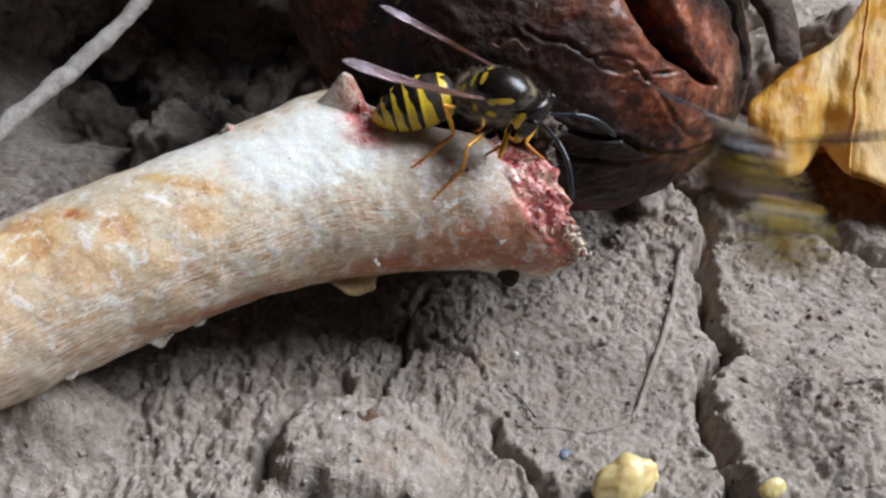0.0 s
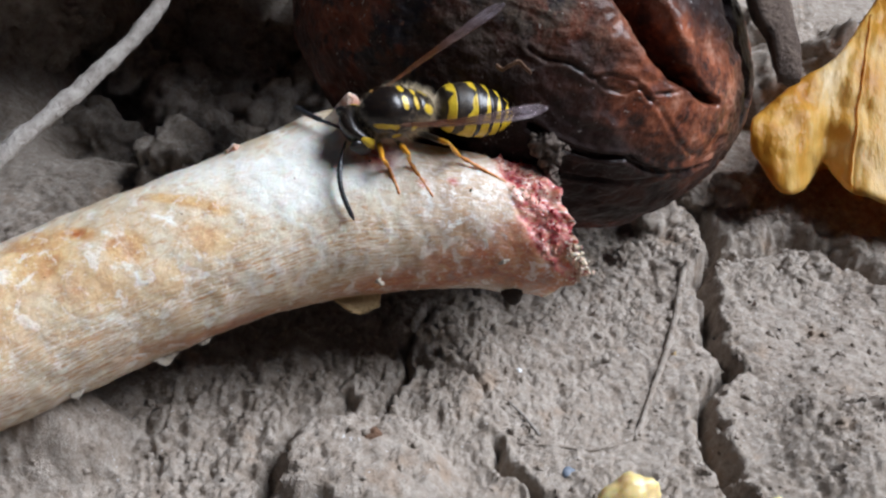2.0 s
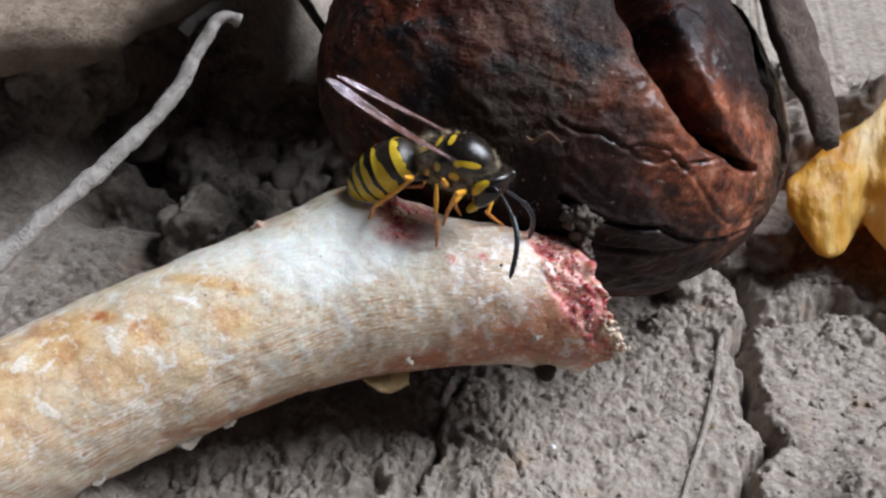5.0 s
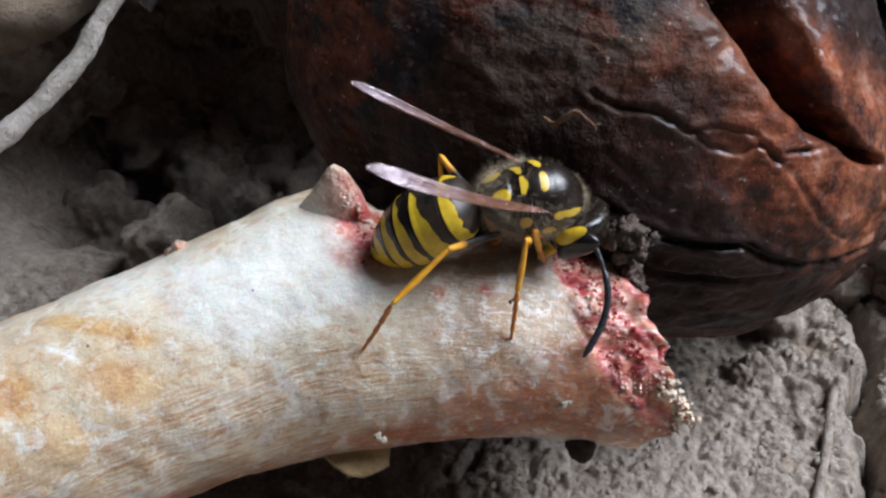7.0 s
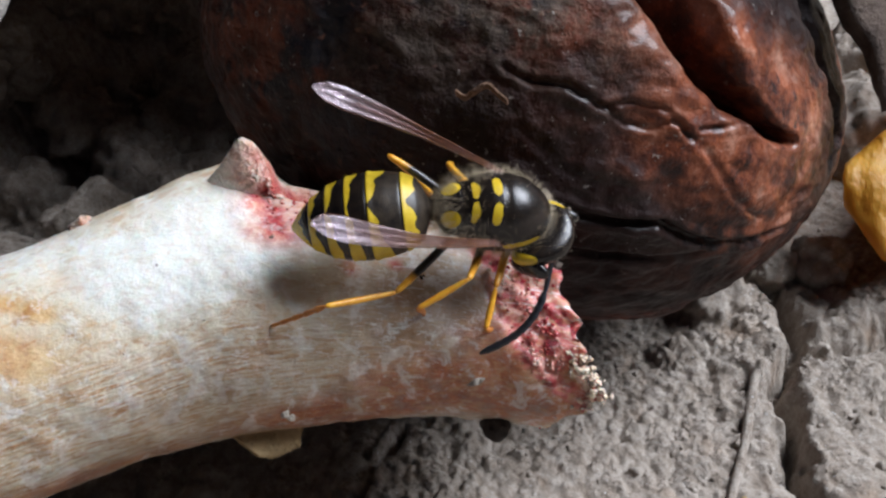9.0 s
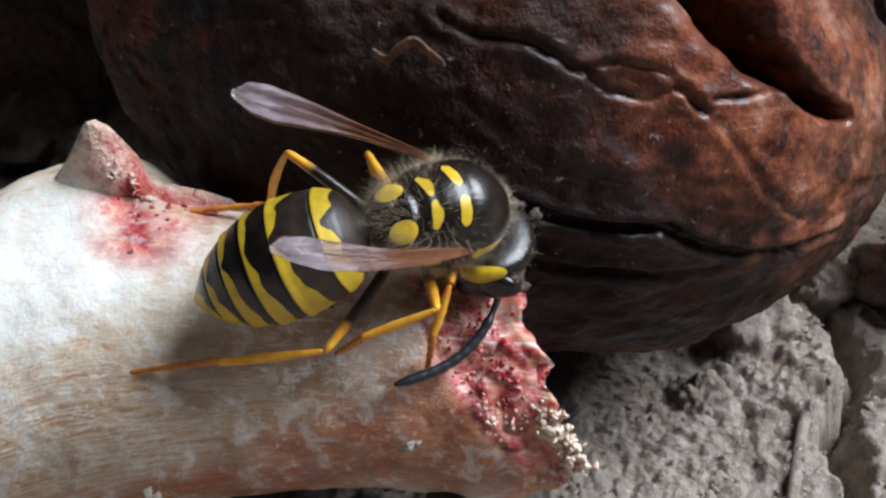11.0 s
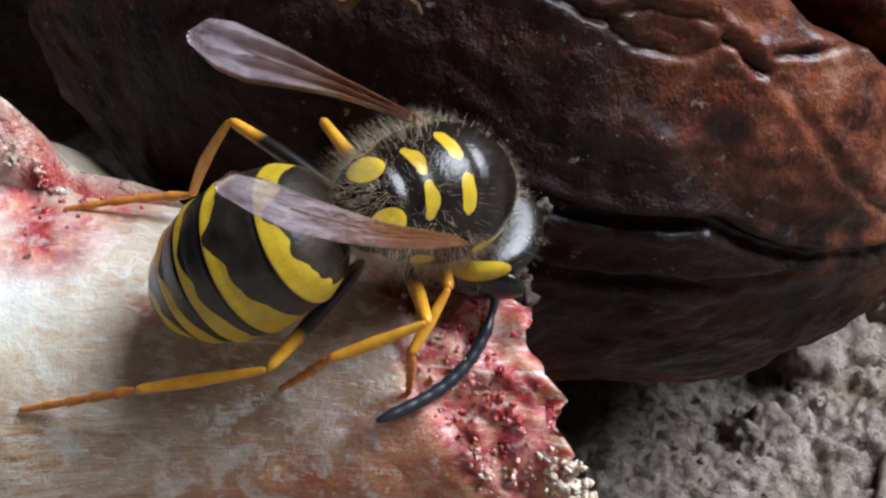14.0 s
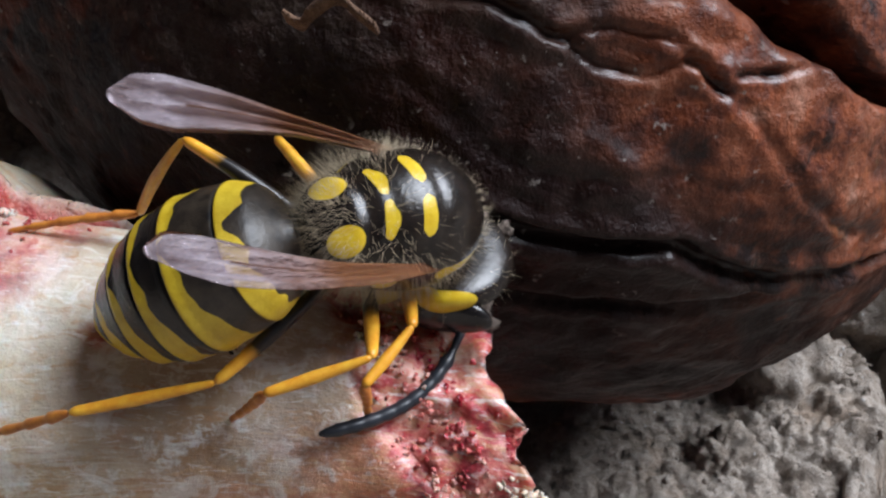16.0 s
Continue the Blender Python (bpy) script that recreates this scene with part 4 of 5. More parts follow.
def build_crumbs():
    """Loose grains over the soil."""
    rng = np.random.default_rng(21)
    xy = np.stack([rng.uniform(-3.4, 5.2, 5200), rng.uniform(-2.2, 5.0, 5200)], 1)
    h = ground_height(xy[:, 0], xy[:, 1])
    spots = [(x, y, z - r * 0.25, r) for (x, y), z, r in zip(xy, h, 0.007 + 0.030 * rng.random(5200) ** 4)]
    tagged(part("soil_crumbs", lumps("soil_crumbs", 22, spots, 5, 7, 0.8, 1.2), SOIL), "loose crumbs of dry soil on the ground", "soil", kind="stuff")
    for x, y, r, mat, label in ((-0.12, -0.99, 0.075, HUSK_PALE, "small brown stone in the clod"), (1.39, -0.78, 0.06, SLATE, "small blue-grey stone in the soil"), (-0.32, -1.08, 0.022, QUARTZ, "bright white grain of quartz"), (0.88, 0.2, 0.026, QUARTZ, "bright white grain of quartz"), (2.21, 2.63, 0.05, QUARTZ, "bright white grain of quartz"), (2.2, 0.75, 0.03, FLAP, "small tan grain of grit")):
        ob = tagged(part("pebble", lumps("pebble", int(x * 100) + 900, [(0, 0, 0, r)], 14, 18, 0.3, 1.3), mat), label, "pebble")
        ob.location = cm((x, y, height_at(x, y) - r * 0.45))


def build_chips():
    """Wet scraps of fruit: a ragged wedge with a thick rounded rim."""
    for x, y, w, label in ((1.84, -1.12, 0.20, "translucent amber scrap of fruit peel"), (2.9, -0.95, 0.08, "small dull yellow scrap of peel")):
        d, f = ball(40, 56)
        k = 1 + 0.12 * fbm(180, d + x * 7, 1.4, 4) + 0.02 * fbm(184, d + x * 7, 6, 2)
        v = d * k[:, None] * np.array([1.15, 0.62, 0.85]) * w
        v[:, 2] += 0.25 * v[:, 0] * np.abs(v[:, 0]) / w
        v[:, 1] += 0.5 * v[:, 2]
        ob = tagged(part("fruit_scrap", mesh_of("fruit_scrap", v, f), PEEL), label, "fruit scrap")
        ob.matrix_basis = pose(*cm((x, y, height_at(x, y) + 0.35 * w)), 0, 12, 12)


SLATE = plain("blue_stone", (0.16, 0.19, 0.24), 0.5)
QUARTZ = plain("quartz", (0.85, 0.85, 0.87), 0.15)
PEEL = plain("yellow_peel", (0.74, 0.58, 0.27), 0.3, Subsurface_Weight=0.5, Subsurface_Radius=(0.002, 0.0012, 0.0004), Subsurface_Scale=1.0)
build_leaf()
build_twigs()
build_dead_leaf()
build_clods()
build_crumbs()
build_chips()

# ---- wasps ----
K = 1.07  # size of a worker: about 14 mm long


def wasp_material():
    """Black and yellow by the 'yellow' mark of the mesh, glossy and finely pitted."""
    m = Nodes("wasp_cuticle")
    fine, blot = m.noise(9000, 3, 0.6), m.noise(1800, 3, 0.6)
    mark = m.grey(m.attr("yellow"), 0.47, 0.53)
    yellow = m.ramp(blot, [(0.3, (0.52, 0.34, 0.010)), (0.7, (0.68, 0.49, 0.03))])
    black = m.ramp(blot, [(0.3, (0.005, 0.004, 0.004)), (0.7, (0.020, 0.013, 0.009))])
    black = m.mix(m.math("MULTIPLY", m.attr("dusk"), m.grey(blot, 0.3, 0.7)), black, (0.05, 0.037, 0.025))
    m.set(Base_Color=m.mix(mark, black, yellow), Roughness=m.math("ADD", 0.26, m.math("MULTIPLY", m.attr("dusk"), 0.16)), Specular_IOR_Level=0.5)
    m.bump(fine, 0.00003, 0.5)
    return m.mat


def leg_material():
    m = Nodes("wasp_leg")
    n = m.noise(2500, 3, 0.6)
    amber = m.ramp(n, [(0.3, (0.66, 0.26, 0.015)), (0.7, (0.84, 0.46, 0.04))])
    m.set(Base_Color=m.mix(m.grey(m.math("ADD", m.attr("dark"), m.math("MULTIPLY", m.math("SUBTRACT", n, 0.5), 0.5)), 0.25, 0.75), amber, (0.012, 0.009, 0.008)), Roughness=0.35, Subsurface_Weight=0.1, Subsurface_Radius=(0.0004, 0.0002, 0.0001))
    return m.mat


def tarsus_material():
    m = Nodes("wasp_tarsus")
    n = m.noise(3500, 3, 0.6)
    m.set(Base_Color=m.ramp(n, [(0.3, (0.42, 0.12, 0.02)), (0.7, (0.66, 0.26, 0.04))]), Roughness=0.4)
    return m.mat


def wing_material():
    m = Nodes("wasp_wing")
    n, streak = m.noise(1200, 4, 0.6), m.noise(1600, 5, 0.65, stretch=(0.25, 1, 1))
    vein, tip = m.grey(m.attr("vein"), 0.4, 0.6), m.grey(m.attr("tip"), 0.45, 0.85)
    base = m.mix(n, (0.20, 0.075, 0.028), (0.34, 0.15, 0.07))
    # pink-white reflections of the outer wing are painted into its base colour
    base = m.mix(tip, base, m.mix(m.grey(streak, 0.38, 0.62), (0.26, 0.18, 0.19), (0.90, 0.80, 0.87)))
    base = m.mix(vein, base, (0.11, 0.042, 0.018))
    alpha = m.math("ADD", m.math("MULTIPLY", vein, 0.35), m.math("SUBTRACT", 0.60, m.math("MULTIPLY", tip, 0.16)))
    m.set(Base_Color=base, Roughness=0.2, Metallic=m.math("MULTIPLY", tip, 0.45), Alpha=alpha, Specular_IOR_Level=1.0, Specular_Tint=(0.96, 0.80, 0.97), Coat_Weight=0.5, Coat_Roughness=0.15)
    m.bump(streak, 0.00045, 0.9)
    m.bump(m.noise(3000, 3, 0.6), 0.00008, 0.8)
    return m.mat


CUTICLE, LEG, TARSUS, WING = wasp_material(), leg_material(), tarsus_material(), wing_material()
EYE = plain("wasp_eye", (0.012, 0.010, 0.010), 0.22)
FEELER = plain("wasp_feeler", (0.020, 0.022, 0.028), 0.35)
HAIR = plain("wasp_hair", (0.56, 0.45, 0.30), 0.5)


def thorax_mesh():
    d, f = ball(72, 96)
    p = d * np.array([0.27, 0.165, 0.17])
    x = p[:, 0]
    p[:, 2] += 0.02 * step(-0.25, 0.1, x)
    p[:, 2] -= step(-0.12, -0.27, x) * np.maximum(p[:, 2], 0) * 0.5
    p[:, 1:] *= (1 + 0.10 * step(-0.1, 0.1, x) - 0.12 * step(-0.08, -0.12, x) * step(-0.2, -0.16, x))[:, None]
    p[:, 2] -= step(0.0, 0.1, p[:, 2]) * (0.006 * np.exp(-((x + 0.083) / 0.012) ** 2) + 0.005 * np.exp(-((x - 0.0) / 0.010) ** 2) + 0.007 * np.exp(-((x + 0.165) / 0.014) ** 2))
    a = np.abs(p[:, 1])
    q = np.stack([p[:, 0], a, p[:, 2]], 1)
    y = spot(q, (-0.040, 0.062, 0.165), (0.021, 0.050, 0.06))
    y = np.maximum(y, spot(q, (-0.125, 0.060, 0.145), (0.017, 0.056, 0.06)))
    y = np.maximum(y, spot(q, (-0.215, 0.072, 0.055), (0.045, 0.036, 0.05)))
    y = np.maximum(y, spot(q, (0.115, 0.13, 0.075), (0.085, 0.06, 0.022)))
    y = np.maximum(y, spot(q, (0.055, 0.155, 0.065), (0.03, 0.04, 0.024)))
    y = np.maximum(y, spot(q, (0.05, 0.165, -0.03), (0.035, 0.05, 0.03)))
    y = np.maximum(y, spot(q, (-0.08, 0.16, -0.01), (0.025, 0.05, 0.035)))
    return mesh_of("thorax", p * K, f, yellow=y)


def head_mesh():
    d, f = ball(60, 80)
    p = d * np.array([0.085, 0.175, 0.17])
    low = step(0.0, -0.17, p[:, 2])
    p[:, 1] *= 1 - 0.42 * low
    p[:, 0] += 0.02 * low
    p[:, 0] -= 0.05 * (p[:, 1] / 0.17) ** 2
    a = np.stack([p[:, 0], np.abs(p[:, 1]), p[:, 2]], 1)
    front = step(0.0, 0.03, p[:, 0])
    y = spot(a, (0.09, 0, -0.10), (0.09, 0.062, 0.062)) * front
    y = np.maximum(y, spot(a, (0.09, 0, 0.035), (0.05, 0.035, 0.025)) * front)
    y = np.maximum(y, spot(a, (0.05, 0.085, -0.01), (0.05, 0.022, 0.055)) * front)
    y = np.maximum(y, spot(a, (-0.05, 0.15, -0.01), (0.035, 0.05, 0.10)))
    y = np.maximum(y, spot(a, (0.03, 0.07, -0.15), (0.05, 0.04, 0.03)))
    return mesh_of("head", p * K, f, yellow=y)


def blob_mesh(name, radii, centre=(0, 0, 0), n=18, m=24, bend=0.0, **fill):
    d, f = ball(n, m)
    p = d * np.array(radii)
    p[:, 0] += bend * p[:, 2] ** 2
    p = p + np.array(centre)
    return mesh_of(name, p * K, f, **{k: np.full(len(p), v) for k, v in fill.items()})


ABD = 0.63
RINGS = (0.0, 0.20, 0.43, 0.585, 0.725, 0.855, 1.0)


def abdomen_mesh():
    n, m = 190, 112
    u = np.linspace(0, 1, n)
    th = np.linspace(0, 2 * np.pi, m, endpoint=False)
    prof = np.interp(u, [0, 0.03, 0.06, 0.10, 0.15, 0.22, 0.32, 0.42, 0.52, 0.62, 0.72, 0.82, 0.90, 0.96, 1.0],
                     [0.022, 0.05, 0.098, 0.138, 0.158, 0.172, 0.184, 0.189, 0.186, 0.175, 0.154, 0.121, 0.084, 0.045, 0.012])
    prof = np.convolve(np.pad(prof, 5, "edge"), np.hanning(11) / np.hanning(11).sum(), "valid")
    for b in RINGS[1:6]:
        prof = prof + 0.0045 * step(b - 0.05, b, u) * (u <= b) - 0.004 * np.exp(-((u - b - 0.006) / 0.006) ** 2)
    U, T = np.meshgrid(u, th, indexing="ij")
    r = prof[:, None] * np.ones_like(T)
    up = np.sin(T)
    p = np.stack([-ABD * U, r * np.cos(T) * 1.03, r * up * np.where(up > 0, 0.95, 0.90)], -1).reshape(-1, 3)
    p[:, 2] -= (0.05 * U**2).ravel()
    side = np.abs(np.cos(T))
    down = np.clip(-up, 0, 1)
    y = np.zeros_like(U)
    for i in range(6):
        a, b = RINGS[i], RINGS[i + 1]
        f = (U - a) / (b - a)
        width = (0.36, 0.20, 0.24, 0.27, 0.32, 0.55)[i]
        tooth = 0.20 * np.exp(-((side) / 0.16) ** 2) - 0.10 * np.exp(-((side - 0.42) / 0.14) ** 2)
        lo = 1 - width + (0.8 if i else 1.1) * tooth - (0.36 if i else 0.10) * step(0.5, 0.98, side) - (0.32 if i else 0.05) * down
        jag = 0.05 * value_noise(81 + i, np.cos(T) * 5, np.sin(T) * 5) + 0.012 * value_noise(91 + i, np.cos(T) * 13, np.sin(T) * 13)
        band = np.clip(0.5 + (f - lo + jag) * 4.5, 0, 1)
        if i:
            dot = np.clip(0.5 + (1 - np.hypot((side - 0.55) / 0.08, (f - (1 - width * 0.62)) / 0.13)) * 2, 0, 1) * (up > -0.1)
            band = band * (1 - dot * (side > 0.8))
        y = np.where((U >= a) & (U <= b), band, y)
    y = np.where(U < 0.06, 0, y)
    dusk = step(0.50, 0.34, U) * (0.7 + 0.3 * up)
    return mesh_of("abdomen", p * K, grid_faces(n, m, True) + [tuple(range(m)), tuple(range((n - 1) * m, n * m))], yellow=y.ravel(), dusk=dusk.ravel())


def tube_mesh(name, line, radii, sides=12, **attrs):
    """A round limb along a line of points; radii one for each; attrs one for each point."""
    line, radii = np.array(line, float), np.array(radii, float)
    tan = np.gradient(line, axis=0)
    tan /= np.linalg.norm(tan, axis=1)[:, None]
    ref = np.array([0.13, 0.91, 0.4])
    e1 = np.cross(tan, ref)
    e1 /= np.linalg.norm(e1, axis=1)[:, None]
    e2 = np.cross(tan, e1)
    th = np.linspace(0, 2 * np.pi, sides, endpoint=False)
    v = line[:, None] + radii[:, None, None] * (e1[:, None] * np.cos(th)[None, :, None] + e2[:, None] * np.sin(th)[None, :, None])
    n = len(line)
    f = grid_faces(n, sides, True) + [tuple(range(sides)), tuple(range((n - 1) * sides, n * sides))]
    return mesh_of(name, v.reshape(-1, 3) * K, f, **{k: np.repeat(np.array(a, float), sides) for k, a in attrs.items()})


def limb(name, length, r0, r1, r2, dark_to=-1.0, segments=1):
    """A leg's piece along +x, thick in the middle; segments: with knots, as a tarsus has."""
    u = np.unique(np.concatenate([np.linspace(0, 1, 30), [0.015, 0.03, 0.97, 0.985]]))
    r = np.interp(u, [0, 0.03, 0.12, 0.55, 0.96, 1], [r0 * 0.35, r0 * 0.8, r0, r1, r2, r2 * 0.45])
    if segments > 1:
        r = r * (0.78 + 0.5 * ((u * segments) % 1.0))
    line = np.stack([u * length, 0 * u, -0.03 * length * np.sin(u * np.pi)], 1)
    return tube_mesh(name, line, r, 10, dark=np.clip(0.5 + (dark_to - u) / 0.3, 0, 1))


def wing_mesh(side):
    """The wing as it rests, folded lengthwise to a narrow pleated blade, along -x."""
    n, m = 60, 25
    u, w = np.linspace(0, 1, n), np.linspace(-1, 1, m)
    U, W = np.meshgrid(u, w, indexing="ij")
    half = np.interp(u, [0, 0.05, 0.2, 0.45, 0.7, 0.85, 0.94, 1.0], [0.011, 0.014, 0.018, 0.027, 0.046, 0.055, 0.045, 0.010])[:, None]
    pleat = 0.010 * np.cos(W * 9.0) * step(0.02, 0.3, U) * step(1.0, 0.8, U) + 0.03 * W**2 * half / 0.1
    sag = -0.02 * np.sin(U * np.pi) + 0.012 * U
    tilt = radians(18)
    c, z = W * half, pleat
    p = np.stack([-U * 1.0, c * math.cos(tilt), -c * math.sin(tilt) + z + sag], -1)
    p[..., 1] = p[..., 1] * side + 0.02 * side * np.sin(U * np.pi)
    lead = np.exp(-((W + 0.93) / 0.09) ** 2)
    vein = np.maximum(lead, np.exp(-((np.cos(W * 9.0) - 1) / 0.05) ** 2) * (U < 0.8))
    cross = np.exp(-(((U * 7 + W * 1.3) % 1.0 - 0.5) / 0.06) ** 2) * (U > 0.25) * 0.55
    vein = np.maximum(vein, cross)
    vein = np.maximum(vein, step(0.22, 0.02, U) * 0.9)
    p = p.reshape(-1, 3)
    top = p + np.array([0, 0, 0.0025])
    f = grid_faces(n, m)
    base = len(p)
    faces = f + [tuple(base + i for i in q[::-1]) for q in f]
    rim = [i * m for i in range(n)] + [(n - 1) * m + j for j in range(1, m)] + [i * m + m - 1 for i in range(n - 2, -1, -1)] + list(range(m - 2, 0, -1))
    faces += [(a, b, b + base, a + base) for a, b in zip(rim, rim[1:] + rim[:1])]
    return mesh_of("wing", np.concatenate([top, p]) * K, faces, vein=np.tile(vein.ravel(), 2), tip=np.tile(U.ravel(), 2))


def hair_mesh(seed, count, radii, centre, length, keep):
    """Fine hairs as thin three-sided spikes on an ellipsoid."""
    rng = np.random.default_rng(seed)
    verts, faces = [], []
    while len(faces) < count * 3:
        d = rng.normal(size=3)
        d /= np.linalg.norm(d)
        if not keep(d):
            continue
        root = d * np.array(radii) + np.array(centre)
        lean = d + rng.normal(size=3) * 0.28
        lean /= np.linalg.norm(lean)
        tip = root + lean * length * rng.uniform(0.5, 1.15) + np.array([0, 0, -0.012])
        a = np.cross(lean, (0.3, 0.5, 0.8))
        a /= np.linalg.norm(a)
        b = np.cross(lean, a)
        k = len(verts)
        for q in range(3):
            g = q * 2.094
            verts.append(root + 0.00042 * (a * math.cos(g) + b * math.sin(g)))
        verts.append(tip)
        faces += [(k, k + 1, k + 3), (k + 1, k + 2, k + 3), (k + 2, k, k + 3)]
    return mesh_of("hair", np.array(verts) * K, faces)


HIP = {"F": (0.15, 0.07, -0.14), "M": (0.03, 0.09, -0.16), "H": (-0.13, 0.09, -0.14)}
BONES = {"F": (0.25, 0.19, 0.21), "M": (0.30, 0.26, 0.29), "H": (0.35, 0.345, 0.38)}
STANCE = {"F": (0.34, 0.24, -0.38), "M": (0.0, 0.46, -0.42), "H": (-0.42, 0.46, -0.40)}
WAIST = (-0.26, 0, -0.03)
TEGULA = (0.05, 0.155, 0.07)


def build_wasp(label):
    """A wasp on an empty at the middle of its thorax, head toward +x, and its parts that move."""
    w = tagged(new("wasp"), label, "wasp")
    w.empty_display_size = 0.002
    part("thorax", thorax_mesh(), CUTICLE, w, "glossy black thorax with yellow marks")
    part("hair", hair_mesh(4, 5200, (0.265, 0.165, 0.165), (0, 0, 0), 0.075, lambda d: not (d[2] > 0.35 and -0.75 < d[0] < 0.7 and abs(d[1]) < 0.75) or int(d[0] * 1e6) % 4 == 0), HAIR, w, "fine pale hairs")
    head = part("head", head_mesh(), CUTICLE, w, "black head with a yellow face")
    head.matrix_basis = pose(0.27 * K * CM, 0, -0.12 * K * CM, 0, 42, 0)
    part("hair", hair_mesh(9, 170, (0.085, 0.165, 0.165), (-0.01, 0, 0), 0.05, lambda d: d[2] > -0.2), HAIR, head)
    for s in (1, -1):
        eye = part("eye", blob_mesh("eye", (0.06, 0.038, 0.115), (0.012, 0, 0), bend=1.5), EYE, head, "dark kidney-shaped compound eye")
        eye.matrix_basis = pose(0, 0.138 * s * K * CM, 0.005 * K * CM, -10 * s, 0, 12 * s)
        jaw = part("mandible", blob_mesh("mandible", (0.03, 0.028, 0.06), yellow=1.0), CUTICLE, head, "yellow mandible")
        jaw.matrix_basis = pose(0.045 * K * CM, 0.035 * s * K * CM, -0.175 * K * CM, 22 * s, 0, 0)
    moving = {"head": head}
    for s, c in ((-1, "R"), (1, "L")):
        u = np.linspace(0, 1, 40)
        line = np.stack([0.54 * u, 0.0 * u, 0.09 * np.sin(np.pi * u)], 1)
        rad = np.where(u < 0.24, 0.013, 0.019) * np.where(np.abs(u - 0.25) < 0.03, 0.75, 1) * (0.93 + 0.09 * np.cos(u * 2 * np.pi * 13)) * np.interp(u, [0, 0.03, 0.9, 0.97, 1], [0.5, 1, 1.0, 0.75, 0.25])
        a = part("antenna", tube_mesh("antenna", line, rad, 12), FEELER, w, "curved black antenna")
        moving["A" + c] = a
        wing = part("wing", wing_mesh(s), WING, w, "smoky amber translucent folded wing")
        moving["W" + c] = wing
        for leg in "FMH":
            fe, ti, ta = BONES[leg]
            dark = {"F": 0.3, "M": 0.45, "H": 0.72}[leg]
            moving[c + leg + "0"] = part("femur", limb("femur", fe, 0.019, 0.020, 0.014, dark), LEG, w, "femur, black above and orange at the knee")
            moving[c + leg + "1"] = part("tibia", limb("tibia", ti, 0.011, 0.0165, 0.013), LEG, w, "orange-yellow tibia")
            moving[c + leg + "2"] = part("tarsus", limb("tarsus", ta, 0.0135, 0.011, 0.008, segments=5), TARSUS, w, "orange jointed tarsus")
    moving["B"] = part("abdomen", abdomen_mesh(), CUTICLE, w, "black and yellow banded abdomen")
    part("hair", hair_mesh(12, 150, (0.30, 0.165, 0.165), (-0.33, 0, -0.02), 0.03, lambda d: True), HAIR, moving["B"])
    return w, moving


wasp, wasp_parts = build_wasp("black and yellow wasp feeding on the bone")
flier, flier_parts = build_wasp("black and yellow wasp flying off over the soil")

# seconds, place in centimetres, turn in degrees
BODY = [
    (0, (0.48, 0.29, 2.40), (6, -5, -16)), (0.034, (0.475, 0.29, 2.40), (6, -5, -16)), (0.1, (0.09, 0.30, 2.57), (-5, -12, -9)), (0.2, (0.14, 0.34, 2.47), (10, -17, 0)),
    (0.3, (0.20, 0.24, 2.44), (1, 3, 71)), (0.5, (0.18, 0.33, 2.48), (11, 15, 119)), (1, (0.38, 0.35, 2.49), (-4, 5, 142)),
    (1.5, (0.20, 0.37, 2.48), (-15, -2, 147)), (1.8, (-0.17, 0.21, 2.34), (1, 8, -131)), (2, (-0.25, 0.19, 2.37), (-19, 6, -150)),
    (2.5, (-0.17, 0.33, 2.50), (3, 7, -159)), (2.8, (-0.60, 0.30, 2.51), (-24, 7, 180)), (3, (-0.46, 0.28, 2.59), (1, 11, 101)),
    (3.2, (-0.43, 0.22, 2.57), (-12, 4, 25)), (3.5, (-0.40, 0.21, 2.56), (-20, -11, -2)), (4, (-0.33, 0.24, 2.58), (-25, -2, -5)),
    (4.5, (-0.20, 0.29, 2.58), (-15, 2, -15)), (7, (0.39, 0.32, 2.33), (13, 22, 38)), (7.5, (0.40, 0.38, 2.35), (35, 2, 25)),
    (8, (0.65, 0.16, 2.32), (20, 17, 24)), (8.5, (0.75, 0.13, 2.16), (29, 31, 33)), (9, (0.68, 0.13, 2.27), (41, 16, 27)),
    (11.5, (0.74, 0.22, 2.21), (42, 24, 63)), (13, (0.76, 0.22, 2.24), (48, 25, 68)), (14, (0.76, 0.24, 2.23), (49, 21, 67)), (16, (0.76, 0.30, 2.19), (44, 25, 62)),
]
# seconds, sideways and upward turn in degrees of what trails behind
ABDOMEN = [(0, 32, -8), (0.034, 32, -8), (0.1, 14, -24), (0.2, 19, -17), (0.3, -11, -33), (0.5, 24, -57), (1, -22, -31), (1.5, -25, -18), (1.8, -52, -13), (2, -9, -13), (2.5, -28, -21), (2.8, -29, -26), (3, -4, -36),
           (3.2, 0, -36), (3.5, 12, -22), (4, 4, -34), (4.5, 10, -40), (7, -31, -55), (7.5, -8, -27), (8, 30, -8), (8.5, 2, -31), (9, 6, -24), (11.5, -9, -64), (13, -18, -75), (14, -12, -74), (16, -11, -68)]
WING_R = [(0, 21, 18), (0.034, 21, 18), (0.1, 17, -4), (0.2, 35, 5), (0.3, 6, -6), (0.5, 20, -2), (1, 10, -5), (1.5, 16, -6), (1.8, 8, 24), (2, 8, 26), (2.5, 3, 14), (2.8, 5, 5), (3, 8, -7), (3.5, 9, 9), (4, 2, 10), (4.5, 2, 16),
          (7, -1, 5), (7.5, 3, 13), (8, 14, 14), (8.5, 7, 7), (9, 6, 17), (11.5, 3, 13), (12, 0, 13), (13, -3, 14), (14, -5, 16), (16, 3, 13)]
